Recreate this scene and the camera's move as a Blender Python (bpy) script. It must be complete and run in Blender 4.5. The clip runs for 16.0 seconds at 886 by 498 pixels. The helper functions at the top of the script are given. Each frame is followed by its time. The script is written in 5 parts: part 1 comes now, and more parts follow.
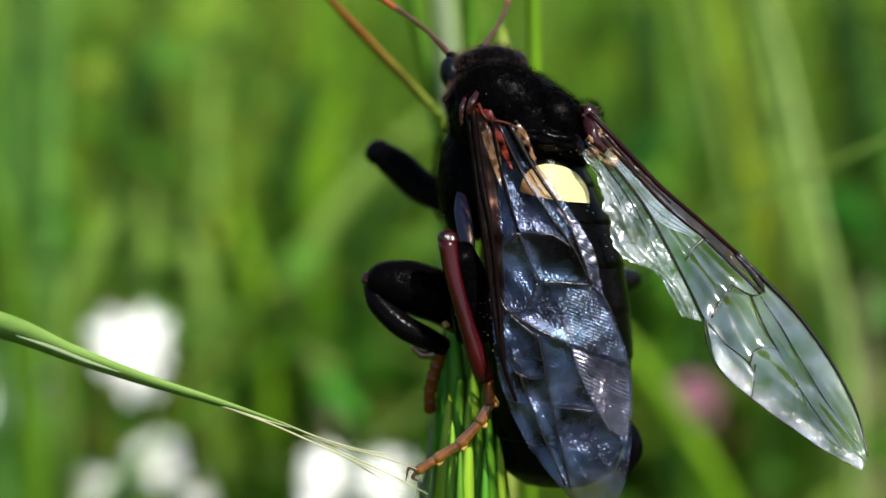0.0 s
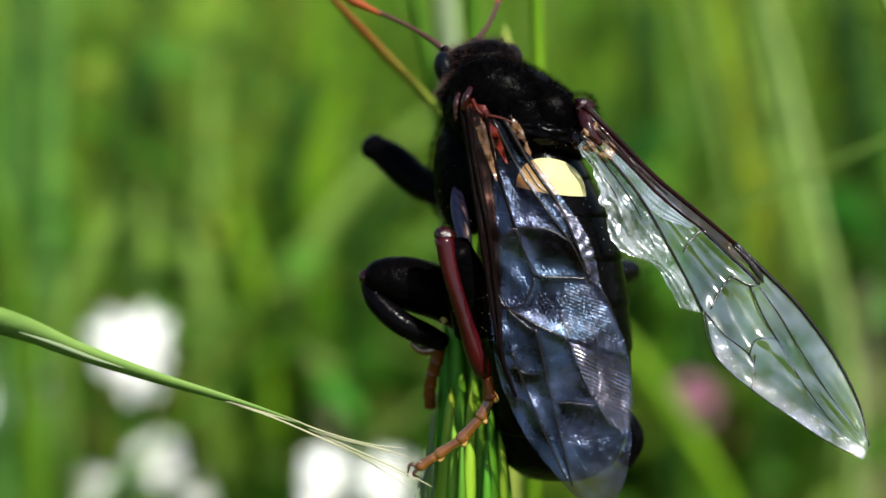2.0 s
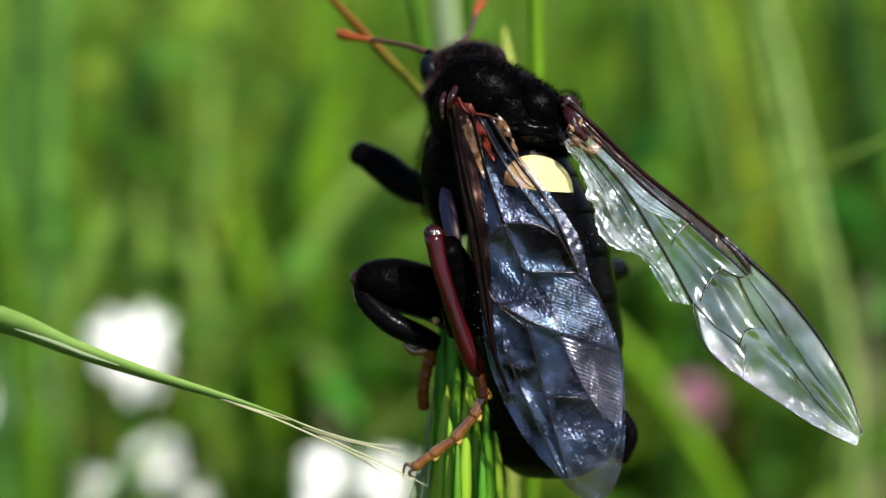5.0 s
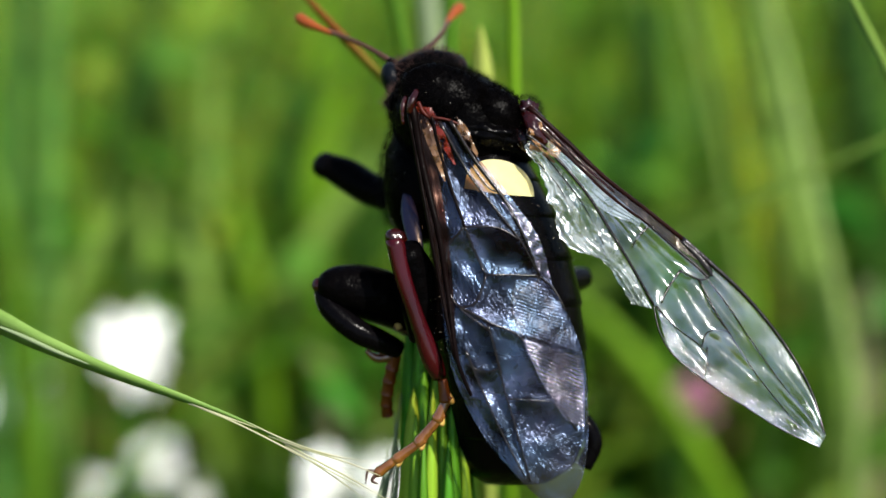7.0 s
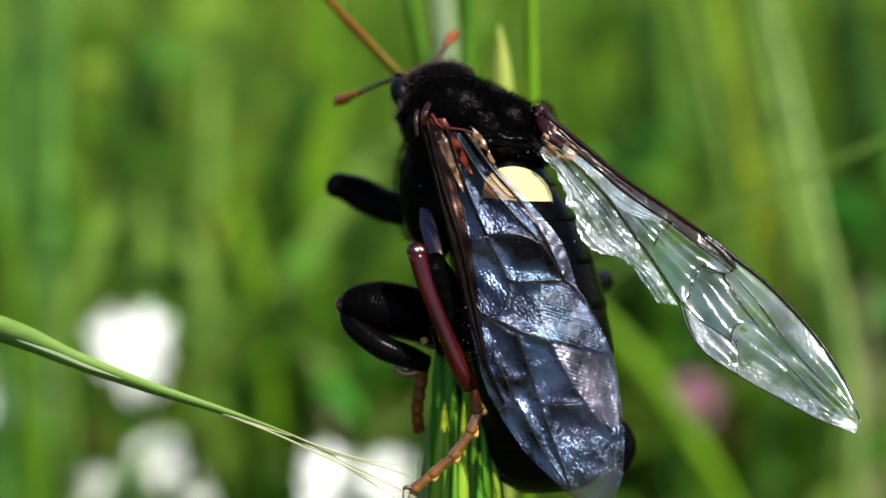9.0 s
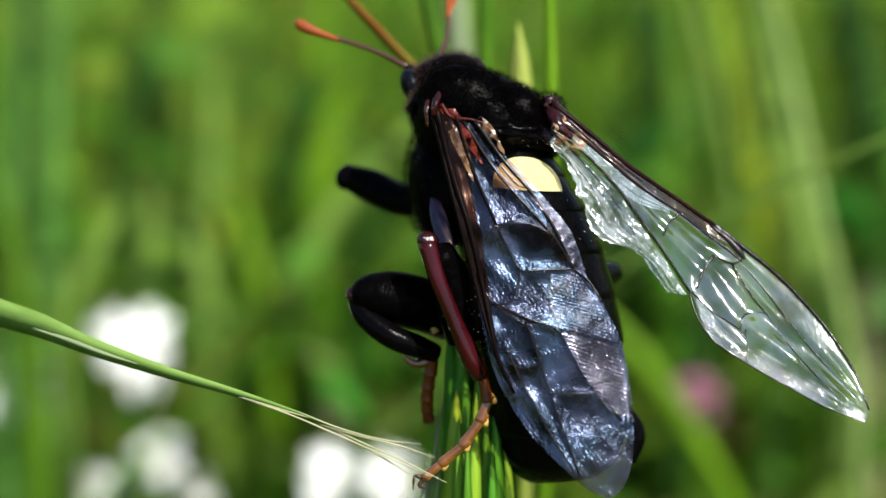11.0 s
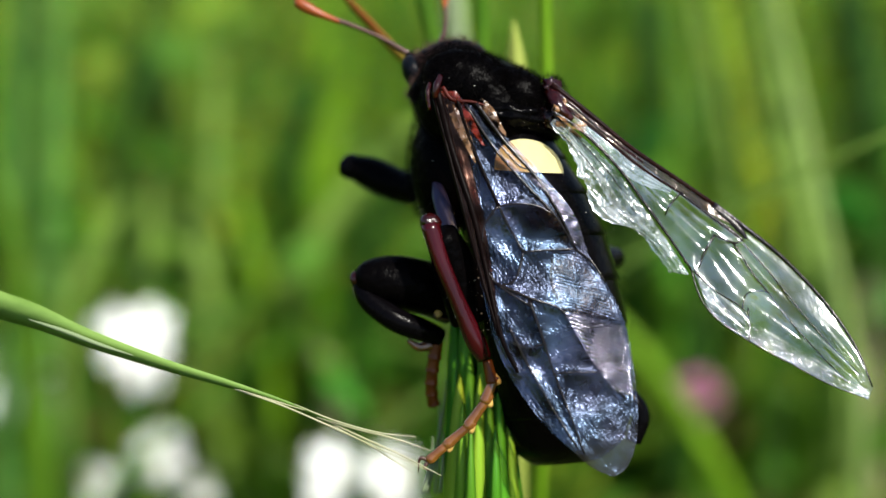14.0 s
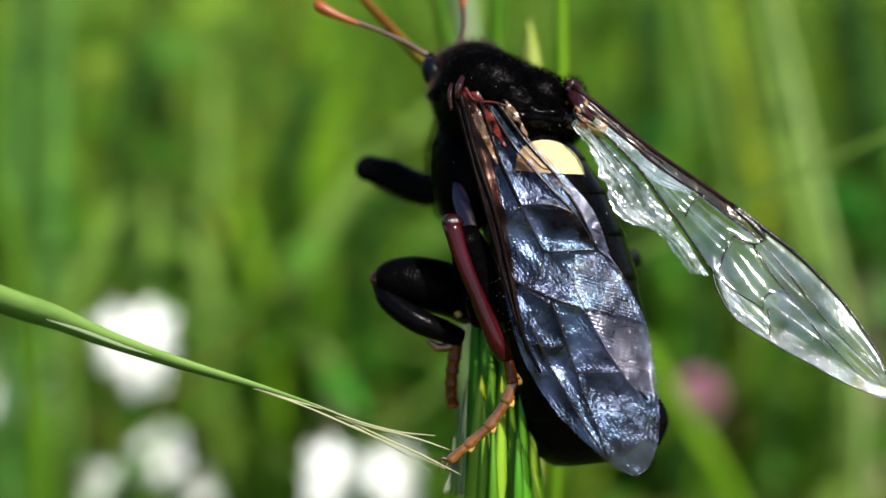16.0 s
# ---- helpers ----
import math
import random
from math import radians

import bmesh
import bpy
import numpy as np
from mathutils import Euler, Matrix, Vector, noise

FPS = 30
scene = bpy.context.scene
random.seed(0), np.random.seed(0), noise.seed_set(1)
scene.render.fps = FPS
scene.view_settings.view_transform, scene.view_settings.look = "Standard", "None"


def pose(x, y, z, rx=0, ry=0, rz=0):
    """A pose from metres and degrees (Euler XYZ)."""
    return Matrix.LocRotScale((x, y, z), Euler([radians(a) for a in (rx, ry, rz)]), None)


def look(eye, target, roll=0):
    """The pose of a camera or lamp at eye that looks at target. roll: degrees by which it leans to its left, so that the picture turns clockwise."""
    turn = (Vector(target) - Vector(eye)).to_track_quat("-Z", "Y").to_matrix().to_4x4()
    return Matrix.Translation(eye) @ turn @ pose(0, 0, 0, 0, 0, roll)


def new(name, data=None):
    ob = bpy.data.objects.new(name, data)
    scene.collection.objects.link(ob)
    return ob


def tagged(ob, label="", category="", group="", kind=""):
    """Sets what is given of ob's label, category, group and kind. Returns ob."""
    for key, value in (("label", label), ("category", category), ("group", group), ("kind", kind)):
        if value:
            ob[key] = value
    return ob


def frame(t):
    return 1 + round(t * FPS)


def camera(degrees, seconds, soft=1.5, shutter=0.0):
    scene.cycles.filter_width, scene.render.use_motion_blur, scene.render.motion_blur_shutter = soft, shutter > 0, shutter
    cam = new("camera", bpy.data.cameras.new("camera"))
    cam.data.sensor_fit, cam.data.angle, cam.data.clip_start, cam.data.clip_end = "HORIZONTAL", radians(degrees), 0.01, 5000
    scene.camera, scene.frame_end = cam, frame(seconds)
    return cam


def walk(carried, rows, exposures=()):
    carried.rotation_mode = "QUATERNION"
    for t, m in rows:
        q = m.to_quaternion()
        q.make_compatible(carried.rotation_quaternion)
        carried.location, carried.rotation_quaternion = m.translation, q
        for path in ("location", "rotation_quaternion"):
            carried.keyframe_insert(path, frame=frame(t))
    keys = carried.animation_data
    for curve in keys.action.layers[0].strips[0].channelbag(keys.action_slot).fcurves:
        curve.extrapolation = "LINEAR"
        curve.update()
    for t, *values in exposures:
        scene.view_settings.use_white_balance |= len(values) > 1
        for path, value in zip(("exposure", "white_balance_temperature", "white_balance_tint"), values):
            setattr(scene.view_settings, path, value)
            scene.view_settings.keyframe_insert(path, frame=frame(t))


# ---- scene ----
# ---- camera ----
MM = 0.001
REACH = 72.4          # mm from the lens to the plane of the insect
EYE = Vector((0.0, -0.0681, 0.3747))
AIM = Vector((0.0, 0.0, 0.350))
VIEW = look(EYE, AIM)
cam = camera(36, 16.0)
cam.data.dof.use_dof = True
cam.data.dof.focus_distance = (REACH - 2.5) * MM
cam.data.dof.aperture_fstop = 20.5
cam.data.dof.aperture_blades = 0

# slow drift of the held camera: seconds, degrees to its left, degrees down
DRIFT = [(0.0, 0.0, 0.0), (7.5, 0.0, 0.0), (9.0, 0.02, 0.02), (11.3, 0.12, 0.12), (12.5, 0.14, 0.19),
         (14.0, 0.16, 0.23), (16.0, 0.17, 0.24)]


def drift(t):
    """The camera's pose at t."""
    a = np.interp(t, [r[0] for r in DRIFT], [r[1] for r in DRIFT])
    b = np.interp(t, [r[0] for r in DRIFT], [r[2] for r in DRIFT])
    return VIEW @ pose(0, 0, 0, -b, a, 0)


TIMES = [0.0, 0.5, 1.0, 1.5, 2.0, 2.5, 3.0, 3.5, 4.0, 4.2, 6.3, 6.5, 7.0, 7.5, 8.0, 8.5, 9.0, 9.2, 11.3, 11.5,
         12.0, 12.5, 13.0, 13.5, 14.0, 14.5, 15.0, 15.5, 16.0]
walk(cam, [(t, drift(t)) for t in TIMES])


def before(t):
    """The plane of the insect, square before the camera, at t: x to the right, y up, z towards the lens."""
    return drift(t) @ Matrix.Translation((0, 0, -REACH * MM))


PLANE = before(0.0)


def spot(u, v, w):
    """World place of a point that stands w mm before (or behind) the insect's plane, in line with (u, v) on it."""
    k = (REACH - w) / REACH
    return PLANE @ (Vector((u * k, v * k, w)) * MM)


def slid(u, v, w):
    """The same in the plane's own mm."""
    k = (REACH - w) / REACH
    return (u * k, v * k, w)


# ---- light ----
SUN_DIR = (PLANE.to_3x3() @ Vector((0.40, 0.58, 0.71))).normalized()
sun = new("sun", bpy.data.lights.new("sun", "SUN"))
sun.data.energy, sun.data.angle, sun.data.color = 5.0, radians(0.6), (1.0, 0.96, 0.88)
sun.matrix_world = look(SUN_DIR * 3, (0, 0, 0))
world = bpy.data.worlds.new("world")
scene.world = world
world.use_nodes = True
sky = world.node_tree.nodes.new("ShaderNodeTexSky")
sky.sky_type, sky.sun_disc = "NISHITA", False
sky.sun_elevation = math.asin(SUN_DIR.z)
sky.sun_rotation = math.atan2(SUN_DIR.x, SUN_DIR.y)
world.node_tree.links.new(sky.outputs[0], world.node_tree.nodes["Background"].inputs[0])
world.node_tree.nodes["Background"].inputs[1].default_value = 0.10
scene.view_settings.exposure = 0.60


# ---- materials ----
def material(name, colour, second=None, grain=900.0, rough=0.5, bump=0.2, size=0.00015, vary="", spread=0.25, metal=0.0,
             coat=0.0, through_light=0.0, stretch=(1, 1, 1), spec=0.5):
    """A surface with two scales of colour noise, fine relief and, if wanted, light shining through it."""
    m = bpy.data.materials.new(name)
    m.use_nodes = True
    n, l = m.node_tree.nodes, m.node_tree.links
    b = n["Principled BSDF"]
    co = n.new("ShaderNodeTexCoord")
    mp = n.new("ShaderNodeMapping")
    mp.inputs["Scale"].default_value = stretch
    l.new(co.outputs["Object"], mp.inputs[0])
    big, fine = n.new("ShaderNodeTexNoise"), n.new("ShaderNodeTexNoise")
    big.inputs["Scale"].default_value, fine.inputs["Scale"].default_value = grain * 0.22, grain
    big.inputs["Detail"].default_value = fine.inputs["Detail"].default_value = 4
    for x in (big, fine):
        l.new(mp.outputs[0], x.inputs["Vector"])
    mix = n.new("ShaderNodeMix")
    mix.data_type = "RGBA"
    mix.inputs[6].default_value = (*colour, 1)
    mix.inputs[7].default_value = (*(second or [c * 0.6 for c in colour]), 1)
    add = n.new("ShaderNodeMath")
    add.operation = "MULTIPLY_ADD"
    add.inputs[1].default_value, add.inputs[2].default_value = 0.45, 0.0
    l.new(fine.outputs[0], add.inputs[0])
    ad2 = n.new("ShaderNodeMath")
    ad2.operation = "MULTIPLY_ADD"
    ad2.inputs[1].default_value = 0.6
    l.new(big.outputs[0], ad2.inputs[0])
    l.new(add.outputs[0], ad2.inputs[2])
    rmp = n.new("ShaderNodeMapRange")
    rmp.inputs[1].default_value, rmp.inputs[2].default_value = 0.32, 0.72
    l.new(ad2.outputs[0], rmp.inputs[0])
    l.new(rmp.outputs[0], mix.inputs[0])
    out = mix.outputs[2]
    if vary:
        src = n.new("ShaderNodeObjectInfo").outputs["Random"] if vary == "object" else n.new("ShaderNodeNewGeometry").outputs["Random Per Island"]
        hsv = n.new("ShaderNodeHueSaturation")
        for k, (lo, hi) in zip(("Value", "Hue"), ((1 - spread, 1 + spread), (0.5 - spread * 0.09, 0.5 + spread * 0.07))):
            r = n.new("ShaderNodeMapRange")
            r.inputs[3].default_value, r.inputs[4].default_value = lo, hi
            if k == "Hue":
                sh = n.new("ShaderNodeMath")
                sh.operation = "MULTIPLY_ADD"
                sh.inputs[1].default_value, sh.inputs[2].default_value = 7.31, 0.0
                fr = n.new("ShaderNodeMath")
                fr.operation = "FRACT"
                l.new(src, sh.inputs[0])
                l.new(sh.outputs[0], fr.inputs[0])
                l.new(fr.outputs[0], r.inputs[0])
            else:
                l.new(src, r.inputs[0])
            l.new(r.outputs[0], hsv.inputs[k])
        l.new(out, hsv.inputs["Color"])
        out = hsv.outputs[0]
    l.new(out, b.inputs["Base Color"])
    b.inputs["Roughness"].default_value, b.inputs["Metallic"].default_value = rough, metal
    b.inputs["Coat Weight"].default_value, b.inputs["Coat Roughness"].default_value = coat, 0.12
    b.inputs["Specular IOR Level"].default_value = spec
    if bump:
        bp = n.new("ShaderNodeBump")
        bp.inputs["Strength"].default_value, bp.inputs["Distance"].default_value = bump, size
        l.new(fine.outputs[0], bp.inputs["Height"])
        l.new(bp.outputs[0], b.inputs["Normal"])
    if through_light:
        tr = n.new("ShaderNodeBsdfTranslucent")
        l.new(out, tr.inputs["Color"])
        ms = n.new("ShaderNodeMixShader")
        ms.inputs[0].default_value = through_light
        l.new(b.outputs[0], ms.inputs[1])
        l.new(tr.outputs[0], ms.inputs[2])
        l.new(ms.outputs[0], n["Material Output"].inputs[0])
    return m


def withered(m, z0, z1, tip):
    """Lets a leaf material fade to a withered colour between two heights of the leaf."""
    n, l = m.node_tree.nodes, m.node_tree.links
    b = n["Principled BSDF"]
    co, cut, span, mix = n.new("ShaderNodeTexCoord"), n.new("ShaderNodeSeparateXYZ"), n.new("ShaderNodeMapRange"), n.new("ShaderNodeMixRGB")
    span.inputs[1].default_value, span.inputs[2].default_value = z0, z1
    l.new(co.outputs["Object"], cut.inputs[0])
    l.new(cut.outputs["Z"], span.inputs[0])
    l.new(span.outputs[0], mix.inputs[0])
    l.new(b.inputs["Base Color"].links[0].from_socket, mix.inputs[1])
    mix.inputs[2].default_value = (*tip, 1)
    for link in list(b.inputs["Base Color"].links[0].from_socket.links):
        if link.to_node != mix:
            l.new(mix.outputs[0], link.to_socket)
    return m


def frayed(m, scale, low, high):
    """Lets a thin skin break up into ragged scraps."""
    n, l = m.node_tree.nodes, m.node_tree.links
    co, gaps, span = n.new("ShaderNodeTexCoord"), n.new("ShaderNodeTexNoise"), n.new("ShaderNodeMapRange")
    gaps.inputs["Scale"].default_value, gaps.inputs["Detail"].default_value = scale, 5
    span.inputs[1].default_value, span.inputs[2].default_value = low, high
    l.new(co.outputs["Object"], gaps.inputs["Vector"])
    l.new(gaps.outputs[0], span.inputs[0])
    l.new(span.outputs[0], n["Principled BSDF"].inputs["Alpha"])
    return m


def membrane(name, tint, gloss, rough, bump, grain, ridge, turn, deep, sheen, milk=0.0, long=0.3, fleck=0.35, wide=2.0, second=None, smoke=()):
    """Clear, lightly tinted wing skin with a rippled shine; smoke: pigmented bands, each the way to it, where it begins
    and is full, its tint, how much shine it keeps, the haze put in for hair-scattered light.
    """
    m = bpy.data.materials.new(name)
    m.use_nodes = True
    n, l = m.node_tree.nodes, m.node_tree.links
    n.remove(n["Principled BSDF"])
    co = n.new("ShaderNodeTexCoord")
    clear, shine = n.new("ShaderNodeBsdfTransparent"), n.new("ShaderNodeBsdfGlossy")
    clear.inputs[0].default_value = (*tint, 1)
    shine.inputs["Roughness"].default_value, shine.inputs["Color"].default_value = rough, (*sheen, 1)
    dull = hazy = None
    skin = clear.inputs[0].default_value[:]
    for way, start, full, dusky, keep, hair_glint in smoke:
        along, cloud, sway, dusk, hue, gloom = (n.new("ShaderNode" + k) for k in ("VectorMath", "TexNoise", "Math", "MapRange", "MixRGB", "MapRange"))
        along.operation, sway.operation = "DOT_PRODUCT", "MULTIPLY_ADD"
        along.inputs[1].default_value = Vector(way).normalized()
        cloud.inputs["Scale"].default_value, cloud.inputs["Detail"].default_value = 420, 5
        sway.inputs[1].default_value = 0.003
        dusk.inputs[1].default_value, dusk.inputs[2].default_value = start * MM + 0.0015, full * MM + 0.0015
        l.new(co.outputs["Object"], along.inputs[0])
        l.new(co.outputs["Object"], cloud.inputs["Vector"])
        l.new(cloud.outputs[0], sway.inputs[0])
        l.new(along.outputs["Value"], sway.inputs[2])
        l.new(sway.outputs[0], dusk.inputs[0])
        l.new(dusk.outputs[0], hue.inputs[0])
        hue.inputs[1].default_value, hue.inputs[2].default_value = skin, (*dusky, 1)
        if dull:
            l.new(clear.inputs[0].links[0].from_socket, hue.inputs[1])
        l.new(hue.outputs[0], clear.inputs[0])
        gloom.inputs[3].default_value, gloom.inputs[4].default_value = 1.0, keep
        l.new(dusk.outputs[0], gloom.inputs[0])
        dull = (dull or []) + [gloom.outputs[0]]
        if hair_glint:
            hazy = (dusk.outputs[0], hair_glint)
    fine, big = n.new("ShaderNodeTexNoise"), n.new("ShaderNodeTexNoise")
    fine.inputs["Scale"].default_value, big.inputs["Scale"].default_value = grain, grain * 0.13
    fine.inputs["Detail"].default_value = 3
    mp = n.new("ShaderNodeMapping")
    mp.inputs["Rotation"].default_value = (0, 0, radians(turn))
    wave = n.new("ShaderNodeTexWave")
    wave.inputs["Scale"].default_value, wave.inputs["Distortion"].default_value = ridge, 5.0
    wave.inputs["Detail Scale"].default_value = 3.0
    l.new(co.outputs["Object"], mp.inputs[0])
    l.new(mp.outputs[0], wave.inputs[0])
    draw = n.new("ShaderNodeMapping")
    draw.inputs["Rotation"].default_value, draw.inputs["Scale"].default_value = (0, 0, radians(turn)), (1.0, long, 1.0)
    l.new(co.outputs["Object"], draw.inputs[0])
    l.new(draw.outputs[0], fine.inputs["Vector"])
    l.new(co.outputs["Object"], big.inputs["Vector"])
    s1, s2 = n.new("ShaderNodeMath"), n.new("ShaderNodeMath")
    s1.operation = s2.operation = "MULTIPLY_ADD"
    s1.inputs[1].default_value, s2.inputs[1].default_value = deep, wide
    l.new(wave.outputs[1], s1.inputs[0])
    less = n.new("ShaderNodeMath")
    less.operation = "MULTIPLY"
    less.inputs[1].default_value = fleck
    l.new(fine.outputs[0], less.inputs[0])
    l.new(less.outputs[0], s1.inputs[2])
    l.new(big.outputs[0], s2.inputs[0])
    l.new(s1.outputs[0], s2.inputs[2])
    bp = n.new("ShaderNodeBump")
    bp.inputs["Strength"].default_value, bp.inputs["Distance"].default_value = bump, 0.00015
    l.new(s2.outputs[0], bp.inputs["Height"])
    l.new(bp.outputs[0], shine.inputs["Normal"])
    ms = n.new("ShaderNodeMixShader")
    fr = n.new("ShaderNodeFresnel")
    fr.inputs[0].default_value = 1.5
    l.new(bp.outputs[0], fr.inputs["Normal"])
    ad = n.new("ShaderNodeMath")
    ad.operation = "MULTIPLY_ADD"
    ad.inputs[1].default_value, ad.inputs[2].default_value = 1.0, gloss
    l.new(fr.outputs[0], ad.inputs[0])
    patch, span, mul = n.new("ShaderNodeTexNoise"), n.new("ShaderNodeMapRange"), n.new("ShaderNodeMath")
    patch.inputs["Scale"].default_value, patch.inputs["Detail"].default_value = 750, 6
    l.new(co.outputs["Object"], patch.inputs["Vector"])
    span.inputs[1].default_value, span.inputs[2].default_value = 0.35, 0.68
    span.inputs[3].default_value, span.inputs[4].default_value = 0.35, 1.5
    mul.operation = "MULTIPLY"
    l.new(patch.outputs[0], span.inputs[0])
    l.new(span.outputs[0], mul.inputs[0])
    l.new(ad.outputs[0], mul.inputs[1])
    for dimmed in dull or []:
        fade = n.new("ShaderNodeMath")
        fade.operation = "MULTIPLY"
        l.new(mul.outputs[0], fade.inputs[0])
        l.new(dimmed, fade.inputs[1])
        mul = fade
    l.new(mul.outputs[0], ms.inputs[0])
    l.new(clear.outputs[0], ms.inputs[1])
    l.new(shine.outputs[0], ms.inputs[2])
    if second:
        tone, cells = n.new("ShaderNodeMixRGB"), n.new("ShaderNodeTexNoise")
        cells.inputs["Scale"].default_value, cells.inputs["Detail"].default_value = 330, 3
        tone.inputs[1].default_value, tone.inputs[2].default_value = (*sheen, 1), (*second, 1)
        steep = n.new("ShaderNodeMapRange")
        steep.inputs[1].default_value, steep.inputs[2].default_value = 0.40, 0.60
        l.new(co.outputs["Object"], cells.inputs["Vector"])
        l.new(cells.outputs[0], steep.inputs[0])
        l.new(steep.outputs[0], tone.inputs[0])
        l.new(tone.outputs[0], shine.inputs["Color"])
        span.inputs[3].default_value, span.inputs[4].default_value = 0.15, 1.75
        patch.inputs["Scale"].default_value = 480
    if milk:
        haze = n.new("ShaderNodeBsdfTranslucent")
        haze.inputs[0].default_value = (*[0.85 * c for c in sheen], 1)
        dif = n.new("ShaderNodeBsdfDiffuse")
        dif.inputs[0].default_value = (*[0.75 * c for c in sheen], 1)
        if hazy:
            haze.inputs[0].default_value = dif.inputs[0].default_value = (0.40, 0.38, 0.34, 1)
        two, all3 = n.new("ShaderNodeMixShader"), n.new("ShaderNodeMixShader")
        two.inputs[0].default_value, all3.inputs[0].default_value = 0.5, milk
        l.new(haze.outputs[0], two.inputs[1])
        l.new(dif.outputs[0], two.inputs[2])
        l.new(ms.outputs[0], all3.inputs[1])
        l.new(two.outputs[0], all3.inputs[2])
        dapple = n.new("ShaderNodeMath")
        dapple.operation = "MULTIPLY"
        dapple.inputs[1].default_value = milk
        l.new(span.outputs[0], dapple.inputs[0])
        l.new(dapple.outputs[0], all3.inputs[0])
        if hazy:
            more = n.new("ShaderNodeMath")
            more.operation = "MULTIPLY_ADD"
            more.inputs[1].default_value = hazy[1]
            l.new(hazy[0], more.inputs[0])
            l.new(dapple.outputs[0], more.inputs[2])
            l.new(more.outputs[0], all3.inputs[0])
        ms = all3
    l.new(ms.outputs[0], n["Material Output"].inputs[0])
    return m


SHELL = material("black_shell", (0.0008, 0.0008, 0.001), (0.002, 0.0016, 0.002), 2500, 0.2, 0.6, 0.00006, spec=0.05)
SHELL_DULL = material("black_shell_dull", (0.0006, 0.0006, 0.0008), (0.0016, 0.0012, 0.0012), 1800, 0.3, 1.0, 0.00012, spec=0.022)
FUR = material("black_hair", (0.0008, 0.0007, 0.0007), (0.003, 0.002, 0.0018), 1500, 0.5, 0.0, spec=0.035)
BROWN_FUR = material("brown_hair", (0.15, 0.080, 0.066), (0.012, 0.007, 0.006), 500, 0.5, 0.0, spec=0.2)
EYE_MAT = material("eye_facets", (0.002, 0.003, 0.005), (0.004, 0.006, 0.009), 9000, 0.35, 0.5, 0.00003, spec=0.07)
CREAM = material("cream_patch", (0.95, 0.88, 0.47), (0.90, 0.80, 0.38), 1200, 0.45, 0.12, 0.00005, spec=0.3)
WINE = material("wine_red_shell", (0.044, 0.0018, 0.0042), (0.006, 0.0005, 0.0008), 420, 0.2, 1.0, 0.00016, coat=0.12, spec=0.3, stretch=(1.6, 0.5, 1))
AMBER = material("amber_foot", (0.27, 0.100, 0.018), (0.05, 0.013, 0.004), 1400, 0.12, 1.0, 0.00012, coat=1.0, through_light=0.15, spec=0.9)
RED_AMBER = material("red_amber_foot", (0.26, 0.075, 0.010), (0.10, 0.020, 0.004), 1500, 0.25, 0.6, 0.00008, coat=0.2, through_light=0.35, spec=0.3)
PADS = material("pale_amber_pad", (0.65, 0.42, 0.10), (0.5, 0.3, 0.08), 1500, 0.4, 0.2, 0.00006, through_light=0.2)
CLUB = material("orange_club", (0.38, 0.085, 0.010), (0.22, 0.045, 0.008), 1800, 0.4, 0.3, 0.00006, through_light=0.15)
HINGE = material("dark_red_hinge", (0.030, 0.0022, 0.0014), (0.004, 0.0006, 0.0006), 1500, 0.18, 1.0, 0.0002, spec=0.5)
STALK = material("brown_stalk", (0.035, 0.011, 0.005), (0.08, 0.035, 0.02), 1800, 0.4, 0.3, 0.00006)
VEIN = material("dark_vein", (0.004, 0.0028, 0.003), (0.010, 0.005, 0.004), 2500, 0.26, 0.7, 0.00006, spec=0.45)
RUST = material("rust_vein", (0.10, 0.008, 0.003), (0.02, 0.002, 0.001), 1500, 0.5, 0.9, 0.00015, spec=0.2)
VEIN_DULL = material("dull_dark_vein", (0.0045, 0.0018, 0.0015), (0.0015, 0.0007, 0.0007), 1500, 0.42, 0.8, 0.0001, spec=0.04)
VEIN_BROWN = material("brown_vein", (0.016, 0.0042, 0.0030), (0.004, 0.0012, 0.0012), 1500, 0.4, 0.8, 0.0001, spec=0.06)
TAN = frayed(material("tan_wing_root", (0.40, 0.21, 0.085), (0.03, 0.010, 0.005), 900, 0.28, 1.0, 0.0003, stretch=(1.4, 0.6, 1)), 1500, 0.40, 0.56)
RUST_SKIN = frayed(material("rust_wing_skin", (0.42, 0.030, 0.005), (0.02, 0.005, 0.004), 700, 0.3, 1.0, 0.0003, stretch=(1.4, 0.6, 1)), 1200, 0.38, 0.60)
SKIN_FOLDED = membrane("smoky_wing_skin", (0.80, 0.62, 0.46), 0.062, 0.28, 0.48, 6000, 1600, 150, 0.12, (0.32, 0.49, 0.78), 0.008, 0.30, 0.95, 1.1, (0.46, 0.54, 0.88), [((0.25, -1, 0), 8.2, 11.0, (0.24, 0.21, 0.17), 0.3, 0.08), ((-0.25, 1, 0), 3.2, 7.8, (0.34, 0.17, 0.09), 0.12, 0.0)])
SKIN_PLEATED = membrane("pleated_wing_skin", (0.7, 0.62, 0.58), 0.13, 0.17, 0.4, 6000, 1500, -62, 0.0, (0.84, 0.80, 1.0), 0.0, 0.5, 0.7, 0.8)
SKIN_OPEN = membrane("clear_wing_skin", (0.90, 0.92, 0.90), 0.16, 0.14, 0.28, 5200, 500, 138, 0.05, (0.90, 0.97, 1.0), 0.05, 0.08, 0.45, 0.5, smoke=[((0.7, -0.7, 0), 18.6, 20.2, (0.40, 0.38, 0.32), 0.5, 0.0)])
